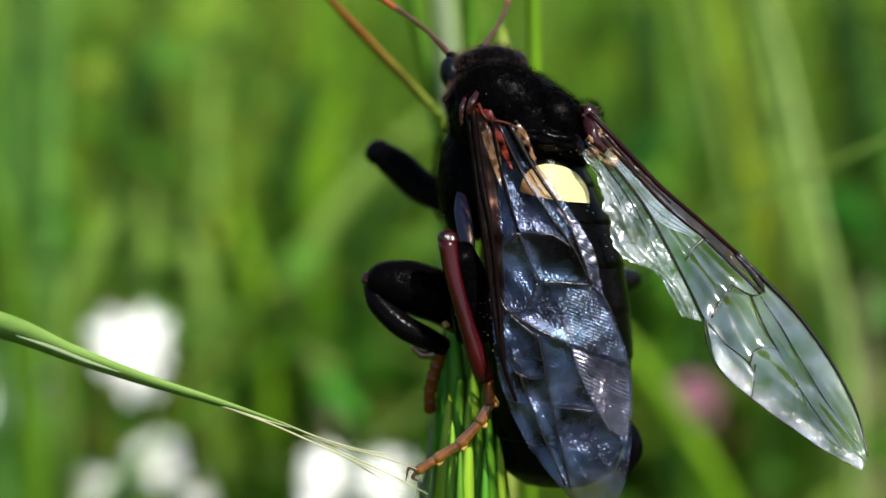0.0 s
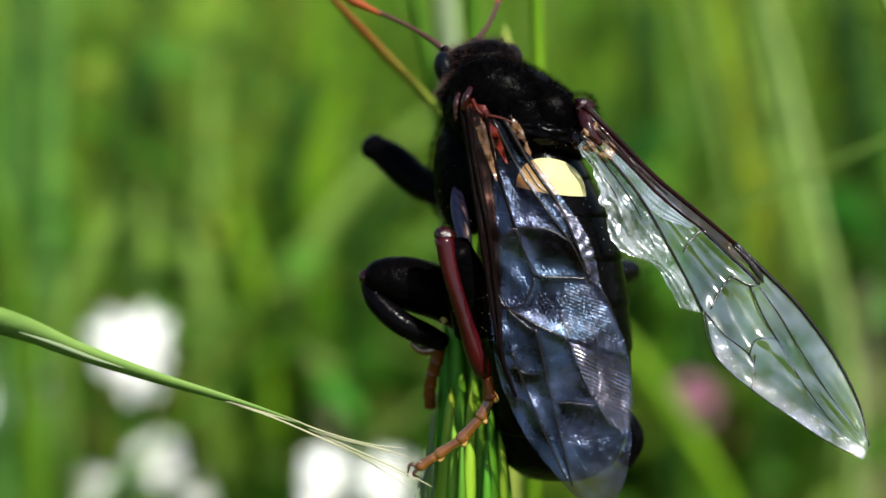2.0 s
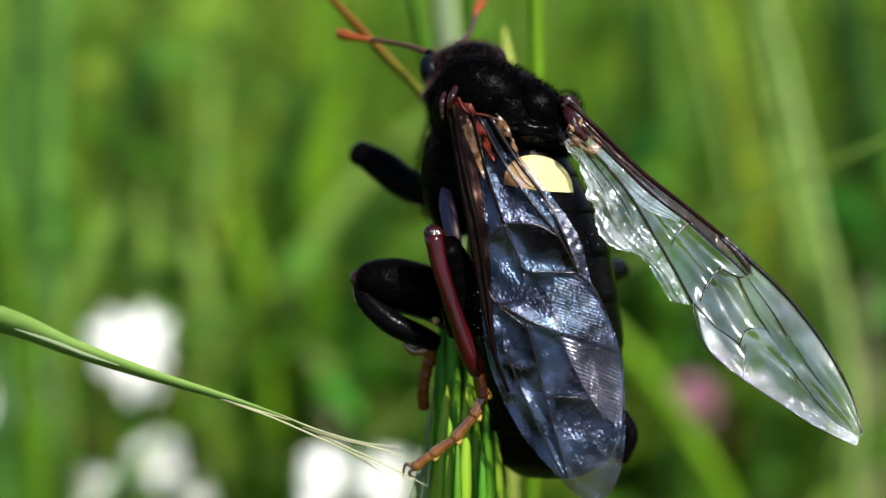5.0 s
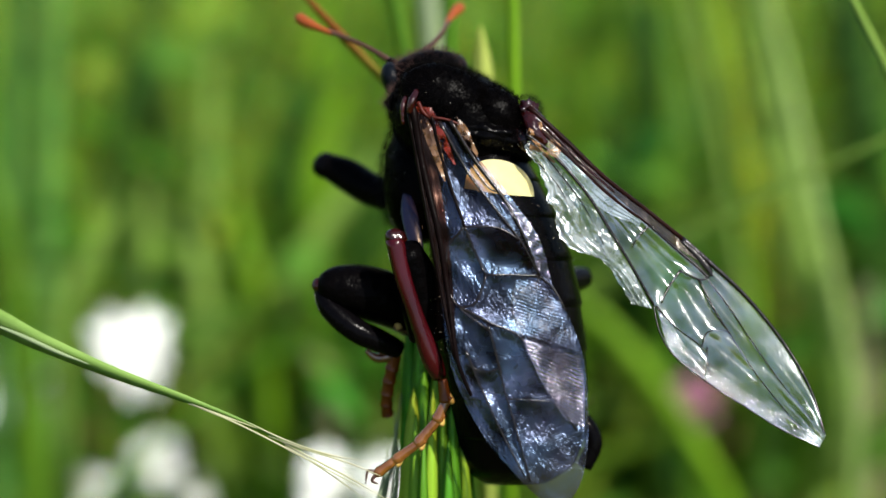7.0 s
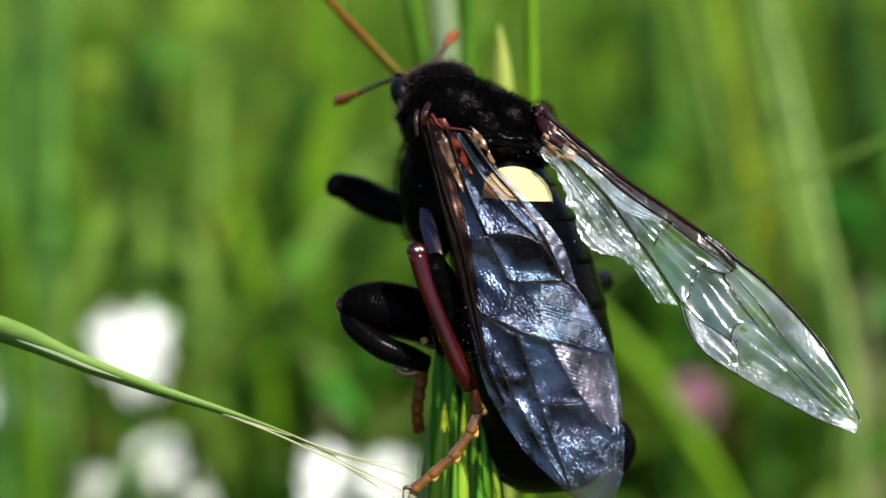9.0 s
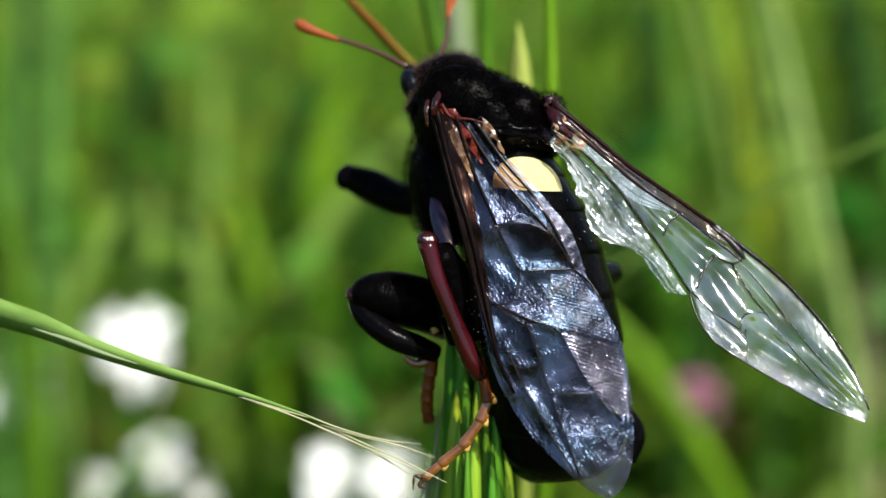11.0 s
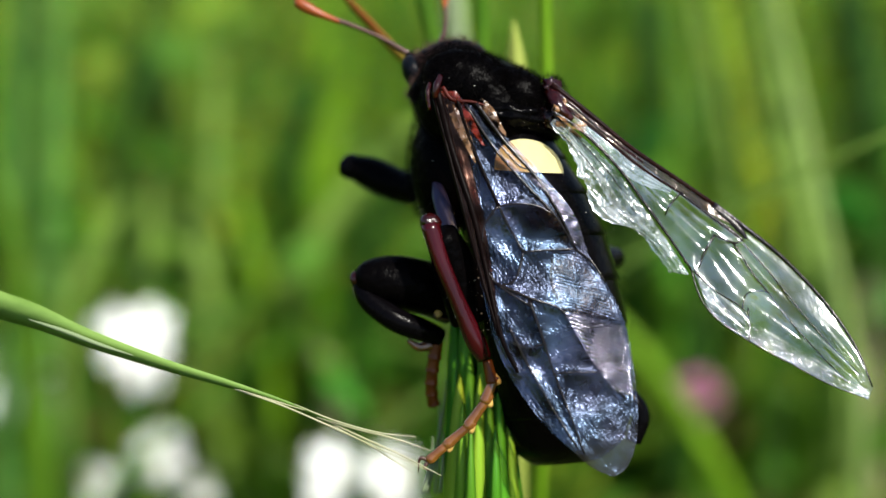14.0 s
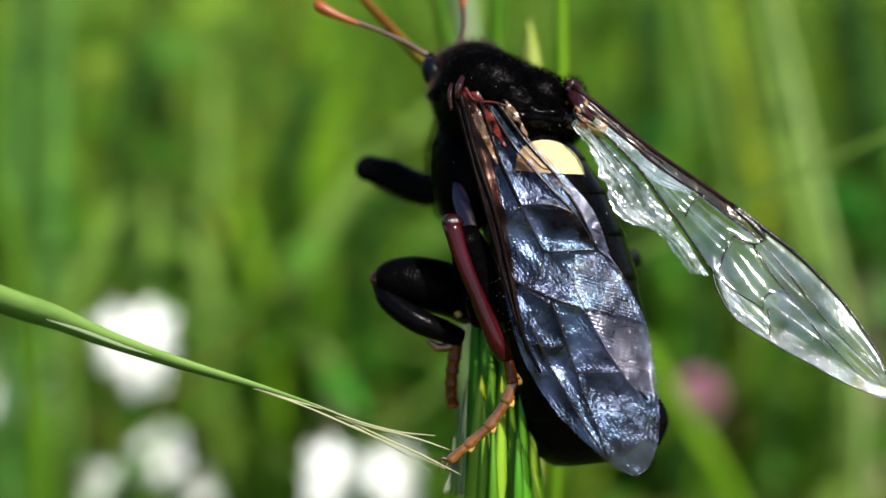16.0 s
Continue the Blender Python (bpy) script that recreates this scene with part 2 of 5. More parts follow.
SKIN_BLUE = membrane("clear_hind_wing_skin", (0.90, 0.93, 0.91), 0.40, 0.26, 1.0, 2600, 500, 125, 0.3, (0.93, 0.98, 1.0), 0.30, 0.15, 1.3, 3.2)
SKIN_CRINKLED = membrane("crinkled_wing_margin", (0.93, 0.94, 0.93), 0.14, 0.12, 1.0, 4200, 500, 125, 0.1, (0.95, 0.98, 1.0), 0.0, 0.5, 1.6)
SKIN_BROWN = membrane("brown_wing_skin", (0.42, 0.22, 0.15), 0.05, 0.16, 0.3, 3000, 900, 45, 0.0, (0.95, 0.85, 0.8), 0.0, 0.12, 0.9, 1.0, smoke=[((0.7, -0.7, 0), 9.5, 13.5, (0.22, 0.17, 0.13), 0.8, 0.0)])
# bluish-white milk in this skin stands in for sky sheen
SKIN_SHEEN = membrane("wing_cell_sheen", (0.88, 0.90, 0.92), 0.22, 0.17, 0.5, 3600, 500, 128, 0.05, (0.82, 0.92, 1.0), 0.26, 0.12, 0.9, 0.8)
SKIN_DARK = membrane("dark_brown_wing_skin", (0.22, 0.07, 0.04), 0.002, 0.3, 0.35, 5000, 900, 40, 0.0, (0.8, 0.45, 0.35), 0.003)
# violet wing sheen put into the base colour
SHEEN_VIOLET = material("violet_sheen", (0.03, 0.035, 0.09), (0.015, 0.015, 0.04), 1800, 0.3, 0.5, 0.00006)
# pale colour of the grains that stand in for glints on the body
GLINT_SPECK = material("pale_glint_speck", (0.62, 0.60, 0.52), (0.5, 0.45, 0.35), 4000, 0.6, 0.0)
LEMMA = material("green_husk", (0.14, 0.42, 0.025), (0.07, 0.26, 0.015), 700, 0.42, 0.4, 0.0001, "object", 0.3, through_light=0.4, stretch=(3, 0.2, 3), spec=0.3)
# brighter copy of the husk green, with the sun put into the colour
LEMMA_SUNLIT = material("sunlit_colour_husk", (0.42, 0.66, 0.06), (0.24, 0.48, 0.03), 700, 0.42, 0.4, 0.0001, "object", 0.2, through_light=0.4, stretch=(3, 0.2, 3), spec=0.3)
LEAF = material("grass_leaf", (0.115, 0.27, 0.016), (0.065, 0.18, 0.009), 350, 0.5, 0.25, 0.00015, "object", 0.25, through_light=0.4, stretch=(4, 4, 0.15), spec=0.12)
PALE_LEAF = material("pale_grass_leaf", (0.27, 0.42, 0.085), (0.19, 0.33, 0.05), 350, 0.5, 0.25, 0.00015, through_light=0.4, stretch=(4, 4, 0.15), spec=0.12)
# lighter copy of the pale grass leaf, sunlight put into its colour
SUN_COLOURED_LEAF = material("sun_coloured_grass_leaf", (0.36, 0.50, 0.16), (0.28, 0.42, 0.11), 350, 0.5, 0.25, 0.00015, through_light=0.4, stretch=(4, 4, 0.15), spec=0.12)
BLUE_LEAF = material("bluish_grass_leaf", (0.13, 0.31, 0.065), (0.10, 0.25, 0.04), 350, 0.5, 0.25, 0.00015, through_light=0.35, stretch=(4, 4, 0.15), spec=0.12)
# leaf colour darkened to give the meadow its shaded gaps
SHADE_LEAF = material("shade_coloured_leaf", (0.028, 0.085, 0.010), (0.018, 0.055, 0.006), 350, 0.5, 0.25, 0.00015, through_light=0.25, stretch=(4, 4, 0.15), spec=0.1)
PALE_TIP = material("pale_yellow_tip", (0.46, 0.52, 0.13), (0.36, 0.45, 0.08), 500, 0.5, 0.2, 0.0001, through_light=0.4, spec=0.1)
BLADE = material("fresh_grass_blade", (0.27, 0.43, 0.105), (0.17, 0.31, 0.06), 500, 0.45, 0.3, 0.0001, through_light=0.35, stretch=(0.4, 4, 4), spec=0.25)
LIME_LEAF = material("lime_grass_leaf", (0.22, 0.42, 0.018), (0.16, 0.34, 0.014), 350, 0.5, 0.25, 0.00015, through_light=0.45, stretch=(4, 4, 0.15), spec=0.12)
WHITISH = material("whitish_sheath", (0.32, 0.39, 0.24), (0.26, 0.34, 0.17), 400, 0.5, 0.2, 0.0001, through_light=0.3, spec=0.1)
RUSTY_LEAF = withered(material("rusty_grass_leaf", (0.20, 0.30, 0.025), (0.14, 0.22, 0.02), 500, 0.55, 0.25, 0.00015, through_light=0.3, spec=0.1), 0.3645, 0.3690, (0.20, 0.065, 0.008))
STRAW = material("straw_awn", (0.56, 0.53, 0.36), (0.40, 0.42, 0.22), 900, 0.5, 0.2, 0.00005, through_light=0.2, spec=0.2)
GREY_AWN = material("grey_green_awn", (0.22, 0.27, 0.16), (0.15, 0.2, 0.1), 900, 0.5, 0.2, 0.00005, through_light=0.2)
MEADOW = material("meadow_grass", (0.195, 0.37, 0.024), (0.042, 0.12, 0.010), 90, 0.55, 0.0, 0.0002, "island", 0.7, through_light=0.4, spec=0.1)
HERB = material("weed_leaf", (0.125, 0.27, 0.028), (0.05, 0.13, 0.014), 90, 0.55, 0.0, 0.0002, "island", 0.6, through_light=0.35, spec=0.1)
DRY = material("dry_grass", (0.30, 0.24, 0.08), (0.2, 0.17, 0.05), 60, 0.6, 0.0, 0.0002, "island", 0.3, through_light=0.3, spec=0.1)
PETAL = material("white_petal", (0.88, 0.89, 0.86), (0.82, 0.84, 0.80), 400, 0.5, 0.15, 0.0002, through_light=0.06)
PINK = material("clover_pink", (0.55, 0.20, 0.36), (0.42, 0.12, 0.26), 500, 0.5, 0.1, 0.0002, "object", 0.2, through_light=0.25)
POLLEN = material("yellow_anther", (0.6, 0.5, 0.12), None, 500, 0.6, 0.2, 0.0002)
PALE_HEAD = material("dry_seed_husk", (0.34, 0.30, 0.19), (0.25, 0.22, 0.13), 300, 0.6, 0.2, 0.0002, through_light=0.3)
SOIL = material("soil_and_moss", (0.045, 0.085, 0.010), (0.05, 0.045, 0.015), 40, 0.9, 0.6, 0.01, spec=0.1)


# ---- building helpers ----
def part(name, bm, mat, parent, label=""):
    me = bpy.data.meshes.new(name)
    bmesh.ops.recalc_face_normals(bm, faces=bm.faces)
    bm.to_mesh(me)
    bm.free()
    for p in me.polygons:
        p.use_smooth = True
    me.materials.append(mat)
    ob = new(name, me)
    ob.parent = parent
    if label:
        tagged(ob, label)
    return ob


def smooth(points, steps=6):
    """A Catmull-Rom line through the points (tuples of any length)."""
    p = [np.array(q, float) for q in points]
    p = [2 * p[0] - p[1]] + p + [2 * p[-1] - p[-2]]
    out = []
    for i in range(1, len(p) - 2):
        for s in range(steps):
            t = s / steps
            out.append(0.5 * (2 * p[i] + (p[i + 1] - p[i - 1]) * t + (2 * p[i - 1] - 5 * p[i] + 4 * p[i + 1] - p[i + 2]) * t * t
                              + (3 * p[i] - p[i - 1] - 3 * p[i + 1] + p[i + 2]) * t ** 3))
    return out + [p[-2]]


def rings(bm, centres, xs, ys, count=12):
    """Skin over elliptic rings: centres, and the two half-axes of each ring, as vectors."""
    rows = []
    for c, x, y in zip(centres, xs, ys):
        rows.append([bm.verts.new(Vector(c) + Vector(x) * math.cos(a) + Vector(y) * math.sin(a))
                     for a in (2 * math.pi * k / count for k in range(count))])
    for a, b in zip(rows, rows[1:]):
        for k in range(count):
            bm.faces.new((a[k], a[(k + 1) % count], b[(k + 1) % count], b[k]))
    for r in (rows[0], rows[-1]):
        bm.faces.new(r)
    return bm


def tube(points, radii, count=8, flat=1.0, steps=5, bm=None, up=(0, 0, 1)):
    """A limb along points (mm), with a radius at each; flat: how thick it is towards the eye, against its width."""
    bm = bm or bmesh.new()
    line = smooth([(*p, r) for p, r in zip(points, radii)], steps)
    c = [Vector(q[:3]) * MM for q in line]
    xs, ys = [], []
    for i in range(len(c)):
        d = (c[min(i + 1, len(c) - 1)] - c[max(i - 1, 0)]).normalized()
        x = d.cross(Vector(up))
        x = x.normalized() if x.length > 1e-4 else Vector((1, 0, 0))
        r = max(line[i][3], 0.004) * MM
        xs.append(x * r)
        ys.append(x.cross(d) * r * flat)
    return rings(bm, c, xs, ys, count)


def ball(centre, half, turn=0.0, rough=0.0, seg=20, power=1.0):
    """A rounded lump (mm), turned about the line of sight."""
    bm = bmesh.new()
    bmesh.ops.create_uvsphere(bm, u_segments=seg, v_segments=seg // 2 + 2, radius=1)
    rot = Matrix.Rotation(radians(turn), 3, "Z")
    for v in bm.verts:
        p = Vector([math.copysign(abs(a) ** power, a) for a in v.co])
        k = 1 + rough * noise.noise(p * 3)
        v.co = (Vector(centre) + rot @ Vector((p.x * half[0] * k, p.y * half[1] * k, p.z * half[2] * k))) * MM
    return bm


def grass_mesh(bm, line, widths, fold=0.25, side=None):
    """One leaf along a line of world places, with a keel and a little thickness."""
    c = [Vector(p) for p in line]
    rows = []
    for i, p in enumerate(c):
        d = (c[min(i + 1, len(c) - 1)] - c[max(i - 1, 0)]).normalized()
        s = Vector(side) if side else d.cross(Vector((0, 1, 0.1)))
        s = (s - d * s.dot(d)).normalized()
        k = s.cross(d)
        w = max(widths[i], 1e-5) / 2
        rows.append([bm.verts.new(p + q) for q in (-s * w, k * w * fold * 0.5 - k * w * 0.09, s * w, k * w * fold * 0.5 + k * w * 0.09)])
        rows[-1][0].co -= k * w * fold * 0.5
        rows[-1][2].co -= k * w * fold * 0.5
    for a, b in zip(rows, rows[1:]):
        for j in range(4):
            bm.faces.new((a[j], a[(j + 1) % 4], b[(j + 1) % 4], b[j]))
    bm.faces.new(rows[0])
    bm.faces.new(rows[-1])
    return bm


def thing(name, matrix, label, category, group="", kind=""):
    ob = new(name)
    ob.empty_display_size = 0.005
    ob.matrix_world = matrix
    return tagged(ob, label, category, group, kind)


# ---- ground ----
def build_ground():
    bm = bmesh.new()
    steps = [-400, -120, -40, -15, -6, -3] + [-2 + 0.16 * k for k in range(36)] + [4.2, 7, 15, 40, 120, 400]
    grid = [[bm.verts.new((x, y, 0.012 * noise.noise(Vector((x * 3, y * 3, 0))) if abs(x) < 5 and abs(y) < 5 else 0.0)) for x in steps] for y in steps]
    for a, b in zip(grid, grid[1:]):
        for k in range(len(a) - 1):
            bm.faces.new((a[k], a[k + 1], b[k + 1], b[k]))
    ob = part("ground", bm, SOIL, None)
    tagged(ob, "dark soil and moss between the grass", "ground", kind="structure")


def build_meadow(name, count, mat, seed, inner, outer, heights, half_angle, label, widths=(0.0025, 0.0065), middle=90.0, slope=0.28):
    """Grass blades rooted in a ring (or a sector of one) round the insect."""
    rng = np.random.default_rng(seed)
    verts, faces = [], []
    for _ in range(count):
        a = radians(middle) + radians(half_angle) * rng.uniform(-1, 1)
        r = math.sqrt(rng.uniform(inner ** 2, outer ** 2)) if half_angle > 90 else inner + (outer - inner) * rng.random() ** 1.3
        x, y = r * math.cos(a), -0.068 + r * math.sin(a)
        h, w = rng.uniform(*heights), rng.uniform(*widths)
        yaw, lean, curl = rng.uniform(0, 2 * math.pi), abs(rng.normal(0, slope)), rng.uniform(0.0, 0.9)
        face = rng.uniform(0, 2 * math.pi)
        s = np.array([math.cos(face), math.sin(face), 0.0])
        f = np.array([-s[1], s[0], 0.0])
        base = len(verts)
        for k in range(6):
            q = k / 5
            out = h * (lean * q + curl * q ** 3)
            p = np.array([x + math.cos(yaw) * out, y + math.sin(yaw) * out, h * (q - 0.25 * curl * q ** 3) - 0.01])
            ww = w * (0.55 + 0.9 * q) * (1 - q ** 2.2) * 0.9 + 1e-4
            verts += [p - s * ww / 2, p + f * ww * 0.22, p + s * ww / 2]
        for k in range(5):
            b = base + 3 * k
            faces += [(b, b + 1, b + 4, b + 3), (b + 1, b + 2, b + 5, b + 4)]
    me = bpy.data.meshes.new(name)
    me.from_pydata([tuple(v) for v in verts], [], faces)
    me.materials.append(mat)
    for p in me.polygons:
        p.use_smooth = True
    tagged(new(name, me), label, "grass", kind="stuff")


def build_herbs(count, seed, inner, outer, half_angle, label):
    """Leafy weeds among the grass: a thin stem each, with oval leaves on both sides."""
    rng = np.random.default_rng(seed)
    verts, faces = [], []

    def oval(root, way, face, long, wide):
        base = len(verts)
        for k in range(6):
            q = k / 5
            w = wide * math.sin(math.pi * (0.08 + 0.9 * q)) ** 0.8 / 2
            p = root + way * long * q - np.array([0, 0, 0.25 * long * q * q])
            up = np.cross(way, face)
            verts.extend((p - face * w, p + up * w * 0.25, p + face * w))
        for k in range(5):
            b = base + 3 * k
            faces.extend(((b, b + 1, b + 4, b + 3), (b + 1, b + 2, b + 5, b + 4)))

    for _ in range(count):
        a, r = radians(90) + radians(half_angle) * rng.uniform(-1, 1), rng.uniform(inner, outer)
        foot, h = np.array([r * math.cos(a), -0.068 + r * math.sin(a), -0.01]), rng.uniform(0.16, 0.36)
        tilt = rng.normal(0, 0.12, 2)
        at = lambda q: foot + np.array([tilt[0] * q * h, tilt[1] * q * h, q * h])
        oval(at(0.0), at(1.0) - at(0.0), np.array([1.0, 0.0, 0.0]), 1.0, 0.0012)
        for k in range(rng.integers(5, 9)):
            b = rng.uniform(0, 2 * math.pi)
            way = np.array([math.cos(b), math.sin(b), rng.uniform(-0.2, 0.8)])
            way /= np.linalg.norm(way)
            face = np.cross(way, rng.normal(size=3))
            long = rng.uniform(0.010, 0.024)
            oval(at(rng.uniform(0.45, 1.0)), way, face / np.linalg.norm(face), long, long * rng.uniform(0.35, 0.65))
    me = bpy.data.meshes.new("meadow_herbs")
    me.from_pydata([tuple(v) for v in verts], [], faces)
    me.materials.append(HERB)
    tagged(new("meadow_herbs", me), label, "herb", kind="stuff")


def leaf_through(u0, v0, u1, v1, w, wide, mat, name, label, over=0.25, bend=0.0):
    """A grass leaf rooted in the ground that passes in line with two places of the insect's plane, at depth w."""
    lo, hi = spot(u0, v0, w), spot(u1, v1, w)
    d = hi - lo
    top = hi + d * over
    foot = Vector((lo.x - d.x * 0.3, lo.y + 0.012, -0.01))
    rise = (lo - foot).length
    t0, t1 = Vector((0, 0, rise)), d.normalized() * min(rise * 0.7, 0.04)
    line, widths = [], []
    for i in range(10):
        q = i / 10
        line.append(foot * (2 * q ** 3 - 3 * q * q + 1) + t0 * (q ** 3 - 2 * q * q + q) + lo * (3 * q * q - 2 * q ** 3) + t1 * (q ** 3 - q * q))
        widths.append(wide * MM * (0.6 + 0.4 * q))
    for i in range(13):
        q = i / 12
        line.append(lo + (top - lo) * q + Vector((d.x * bend, 0, -abs(d.x) * bend)) * q * q + Vector((math.sin(q * 3 + lo.x * 90), 0, 0)) * d.length * 0.03 * (1 if bend else 0))
        widths.append(wide * MM * (1 - max(0, (q - 0.5) / 0.5) ** 2))
    ob = thing(name, Matrix.Translation(foot), label, "grass", "grass leaves round the insect")
    bm = grass_mesh(bmesh.new(), [p - foot for p in line], widths, 0.3)
    part("leaf", bm, mat, ob)
    rib = [tuple((p - foot) / MM + Vector((0, -wide * 0.09, 0))) for p in line[::3]]
    part("midrib", tube(rib, [wide * 0.05] * (len(rib) - 1) + [wide * 0.02], 6, steps=2), mat, ob)
    return ob


# ---- flowers ----
def petal_mesh(bm, length, width):
    rows = []
    for i in range(7):
        q = i / 6
        w = width * (0.25 + 0.75 * math.sin(math.pi * min(1, q * 0.75 + 0.05)))
        z = 0.10 * length * math.sin(q * 2.2)
        row = []
        for j in range(5):
            s = j / 4 * 2 - 1
            notch = 0.3 * length * (1 - abs(s)) * max(0, q - 0.6) / 0.4
            row.append(bm.verts.new((s * w / 2, q * length - notch, z - 0.08 * width * s * s)))
        rows.append(row)
    for a, b in zip(rows, rows[1:]):
        for j in range(4):
            bm.faces.new((a[j], a[j + 1], b[j + 1], b[j]))
    bmesh.ops.solidify(bm, geom=bm.faces[:], thickness=0.0003)
    return bm


def white_flower(u, v, w, size, tilt, turn, label):
    head = spot(u, v, w)
    ob = thing("white_flower", Matrix.Translation((head.x, head.y + 0.01, 0)), label, "flower", "white meadow flowers")
    h = Vector((0, -0.01, head.z))
    facing = (VIEW.to_3x3() @ Vector((0, 0, 1.2)) + SUN_DIR).to_track_quat("Z", "Y").to_matrix().to_4x4()
    face = Matrix.Translation(h) @ facing @ pose(0, 0, 0, tilt * 0.5, turn, turn * 3)
    first = None
    for k in range(5):
        if first is None:
            p = part("petal", petal_mesh(bmesh.new(), size * 0.62 * MM, size * 0.47 * MM), PETAL, ob)
            first = p
        else:
            p = new("petal", first.data)
            p.parent = ob
        grow = (1.05, 0.85, 1.1, 0.8, 0.95)[k]
        p.matrix_local = face @ pose(0, 0, 0, 0, 0, 72 * k + 9 * math.sin(k * 2.3 + u)) @ pose(0, size * 0.02 * MM, 0, -12 + 14 * math.sin(k * 1.7 + v)) @ Matrix.Diagonal((grow, grow, 1, 1))
    c = part("flower_centre", ball((0, 0, 1.0), (size * 0.09, size * 0.09, 1.2), rough=0.3), POLLEN, ob, "yellow flower centre with anthers")
    c.matrix_local = face
    cx = part("calyx", ball((0, 0, -size * 0.1), (size * 0.11, size * 0.11, size * 0.14)), LEAF, ob, "green calyx")
    cx.matrix_local = face
    back = face @ Vector((0, 0, -size * 0.2 * MM))
    part("stem", tube([tuple(back / MM), (back.x / MM, back.y / MM + 4, back.z / MM - 30), (2, 4, back.z / MM * 0.5), (0, 3, -8)], [0.7, 0.7, 0.8, 0.9], 6), LEAF, ob, "thin green stem")
    return ob


def clover_flower(u, v, w, size):
    head = spot(u, v, w)
    ob = thing("clover", Matrix.Translation((head.x, head.y, 0)), "pink clover head on a green stem", "flower")
    rng = random.Random(4)
    first = None
    for k in range(60):
        a, z = k * 2.399963, 1 - 2 * (k + 0.5) / 60 * 0.85
        r = math.sqrt(max(0, 1 - z * z))
        d = Vector((r * math.cos(a), r * math.sin(a), z))
        if first is None:
            f = part("floret", tube([(0, 0, 0), (0, 0, size * 0.3), (0, 0, size * 0.55)], [size * 0.05, size * 0.09, size * 0.04], 6), PINK, ob)
            first = f
        else:
            f = new("floret", first.data)
            f.parent = ob
        f.matrix_local = Matrix.Translation((0, 0, head.z)) @ d.to_track_quat("Z", "Y").to_matrix().to_4x4()
    part("stem", tube([(0, 0, head.z / MM), (2, 1, head.z / MM * 0.6), (0, 3, -8)], [0.9, 0.9, 1.1], 6), LEAF, ob, "green stem")
    return ob


# ---- the insect ----
PIV = Vector((2.0, -3.0, 0.0))


def here(p):
    """From the insect's plane to the insect's own space (mm)."""
    return (p[0] - PIV.x, p[1] - PIV.y, p[2])


def limb(points, radii, **kw):
    return tube([here(p) for p in points], radii, **kw)


def hairs(parent, centre, half, count, length, seed, turn=0.0, keep=lambda d: True, thick=0.03, mat=None):
    """A coat of fine hairs on a rounded lump, as one mesh."""
    rng = np.random.default_rng(seed)
    bm = bmesh.new()
    rot = Matrix.Rotation(radians(turn), 3, "Z")
    made = 0
    while made < count:
        d = Vector(rng.normal(size=3)).normalized()
        if not keep(d):
            continue
        made += 1
        p = Vector(centre) + rot @ Vector((d.x * half[0], d.y * half[1], d.z * half[2])) * 0.97
        nrm = (rot @ Vector((d.x / half[0], d.y / half[1], d.z / half[2]))).normalized()
        lean = Vector(rng.normal(size=3)) * 0.45 + Vector((0, -0.35, 0))
        l = length * rng.uniform(0.5, 1.2)
        mid = p + (nrm + lean * 0.3).normalized() * l * 0.5
        tip = mid + (nrm + lean).normalized() * l * 0.5
        s = nrm.cross(Vector(rng.normal(size=3))).normalized() * thick
        t = nrm.cross(s)
        a = [bm.verts.new((p + q) * MM) for q in (s, -s * 0.5 + t * 0.87, -s * 0.5 - t * 0.87)]
        b = [bm.verts.new((mid + q * 0.7) * MM) for q in (s, -s * 0.5 + t * 0.87, -s * 0.5 - t * 0.87)]
        e = bm.verts.new(tip * MM)
        for k in range(3):
            bm.faces.new((a[k], a[(k + 1) % 3], b[(k + 1) % 3], b[k]))
            bm.faces.new((b[k], b[(k + 1) % 3], e))
    me = bpy.data.meshes.new("hair_coat")
    bm.to_mesh(me)
    bm.free()
    me.materials.append(mat or FUR)
    ob = new("hair_coat", me)
    ob.parent = parent
    return tagged(ob, "short black hairs", kind="stuff")


def specks(parent, centre, half, count, seed, turn=0.0):
    """Pale grains stuck to the shell in place of pinpoint hair glints, as one mesh."""
    rng = np.random.default_rng(seed)
    bm = bmesh.new()
    rot = Matrix.Rotation(radians(turn), 3, "Z")
    for _ in range(count):
        d = Vector(rng.normal(size=3)).normalized()
        d.z = abs(d.z)
        p = Vector(centre) + rot @ Vector((d.x * half[0], d.y * half[1], d.z * half[2]))
        bmesh.ops.create_icosphere(bm, subdivisions=1, radius=rng.uniform(0.010, 0.028) * MM, matrix=Matrix.Translation(p * MM))
    ob = part("hair_glint", bm, GLINT_SPECK, parent, "pale specks in place of hair glints")
    return tagged(ob, kind="stuff")


def tergite(sections, s0, s1, parent):
    """One ring of the abdomen, flared a little over the next one."""
    bm = bmesh.new()
    c, xs, ys = [], [], []
    for i in range(9):
        q = i / 8
        s = s0 + (s1 - s0) * q
        j = min(int(s), len(sections) - 2)
        a = np.array(sections[j]) * (1 - (s - j)) + np.array(sections[j + 1]) * (s - j)
        left, right, v, w, deep = a
        grow = 1.0 + 0.035 * q - 0.05 * max(0, (q - 0.88) / 0.12) ** 2
        mid = here(((left + right) / 2, v, w))
        c.append(Vector(mid) * MM)
        xs.append(Vector(((right - left) / 2 * grow * MM, 0, 0)))
        ys.append(Vector((0, 0.0, deep * grow * MM)))
    rings(bm, c, xs, ys, 36)
    return part("tergite", bm, SHELL, parent)


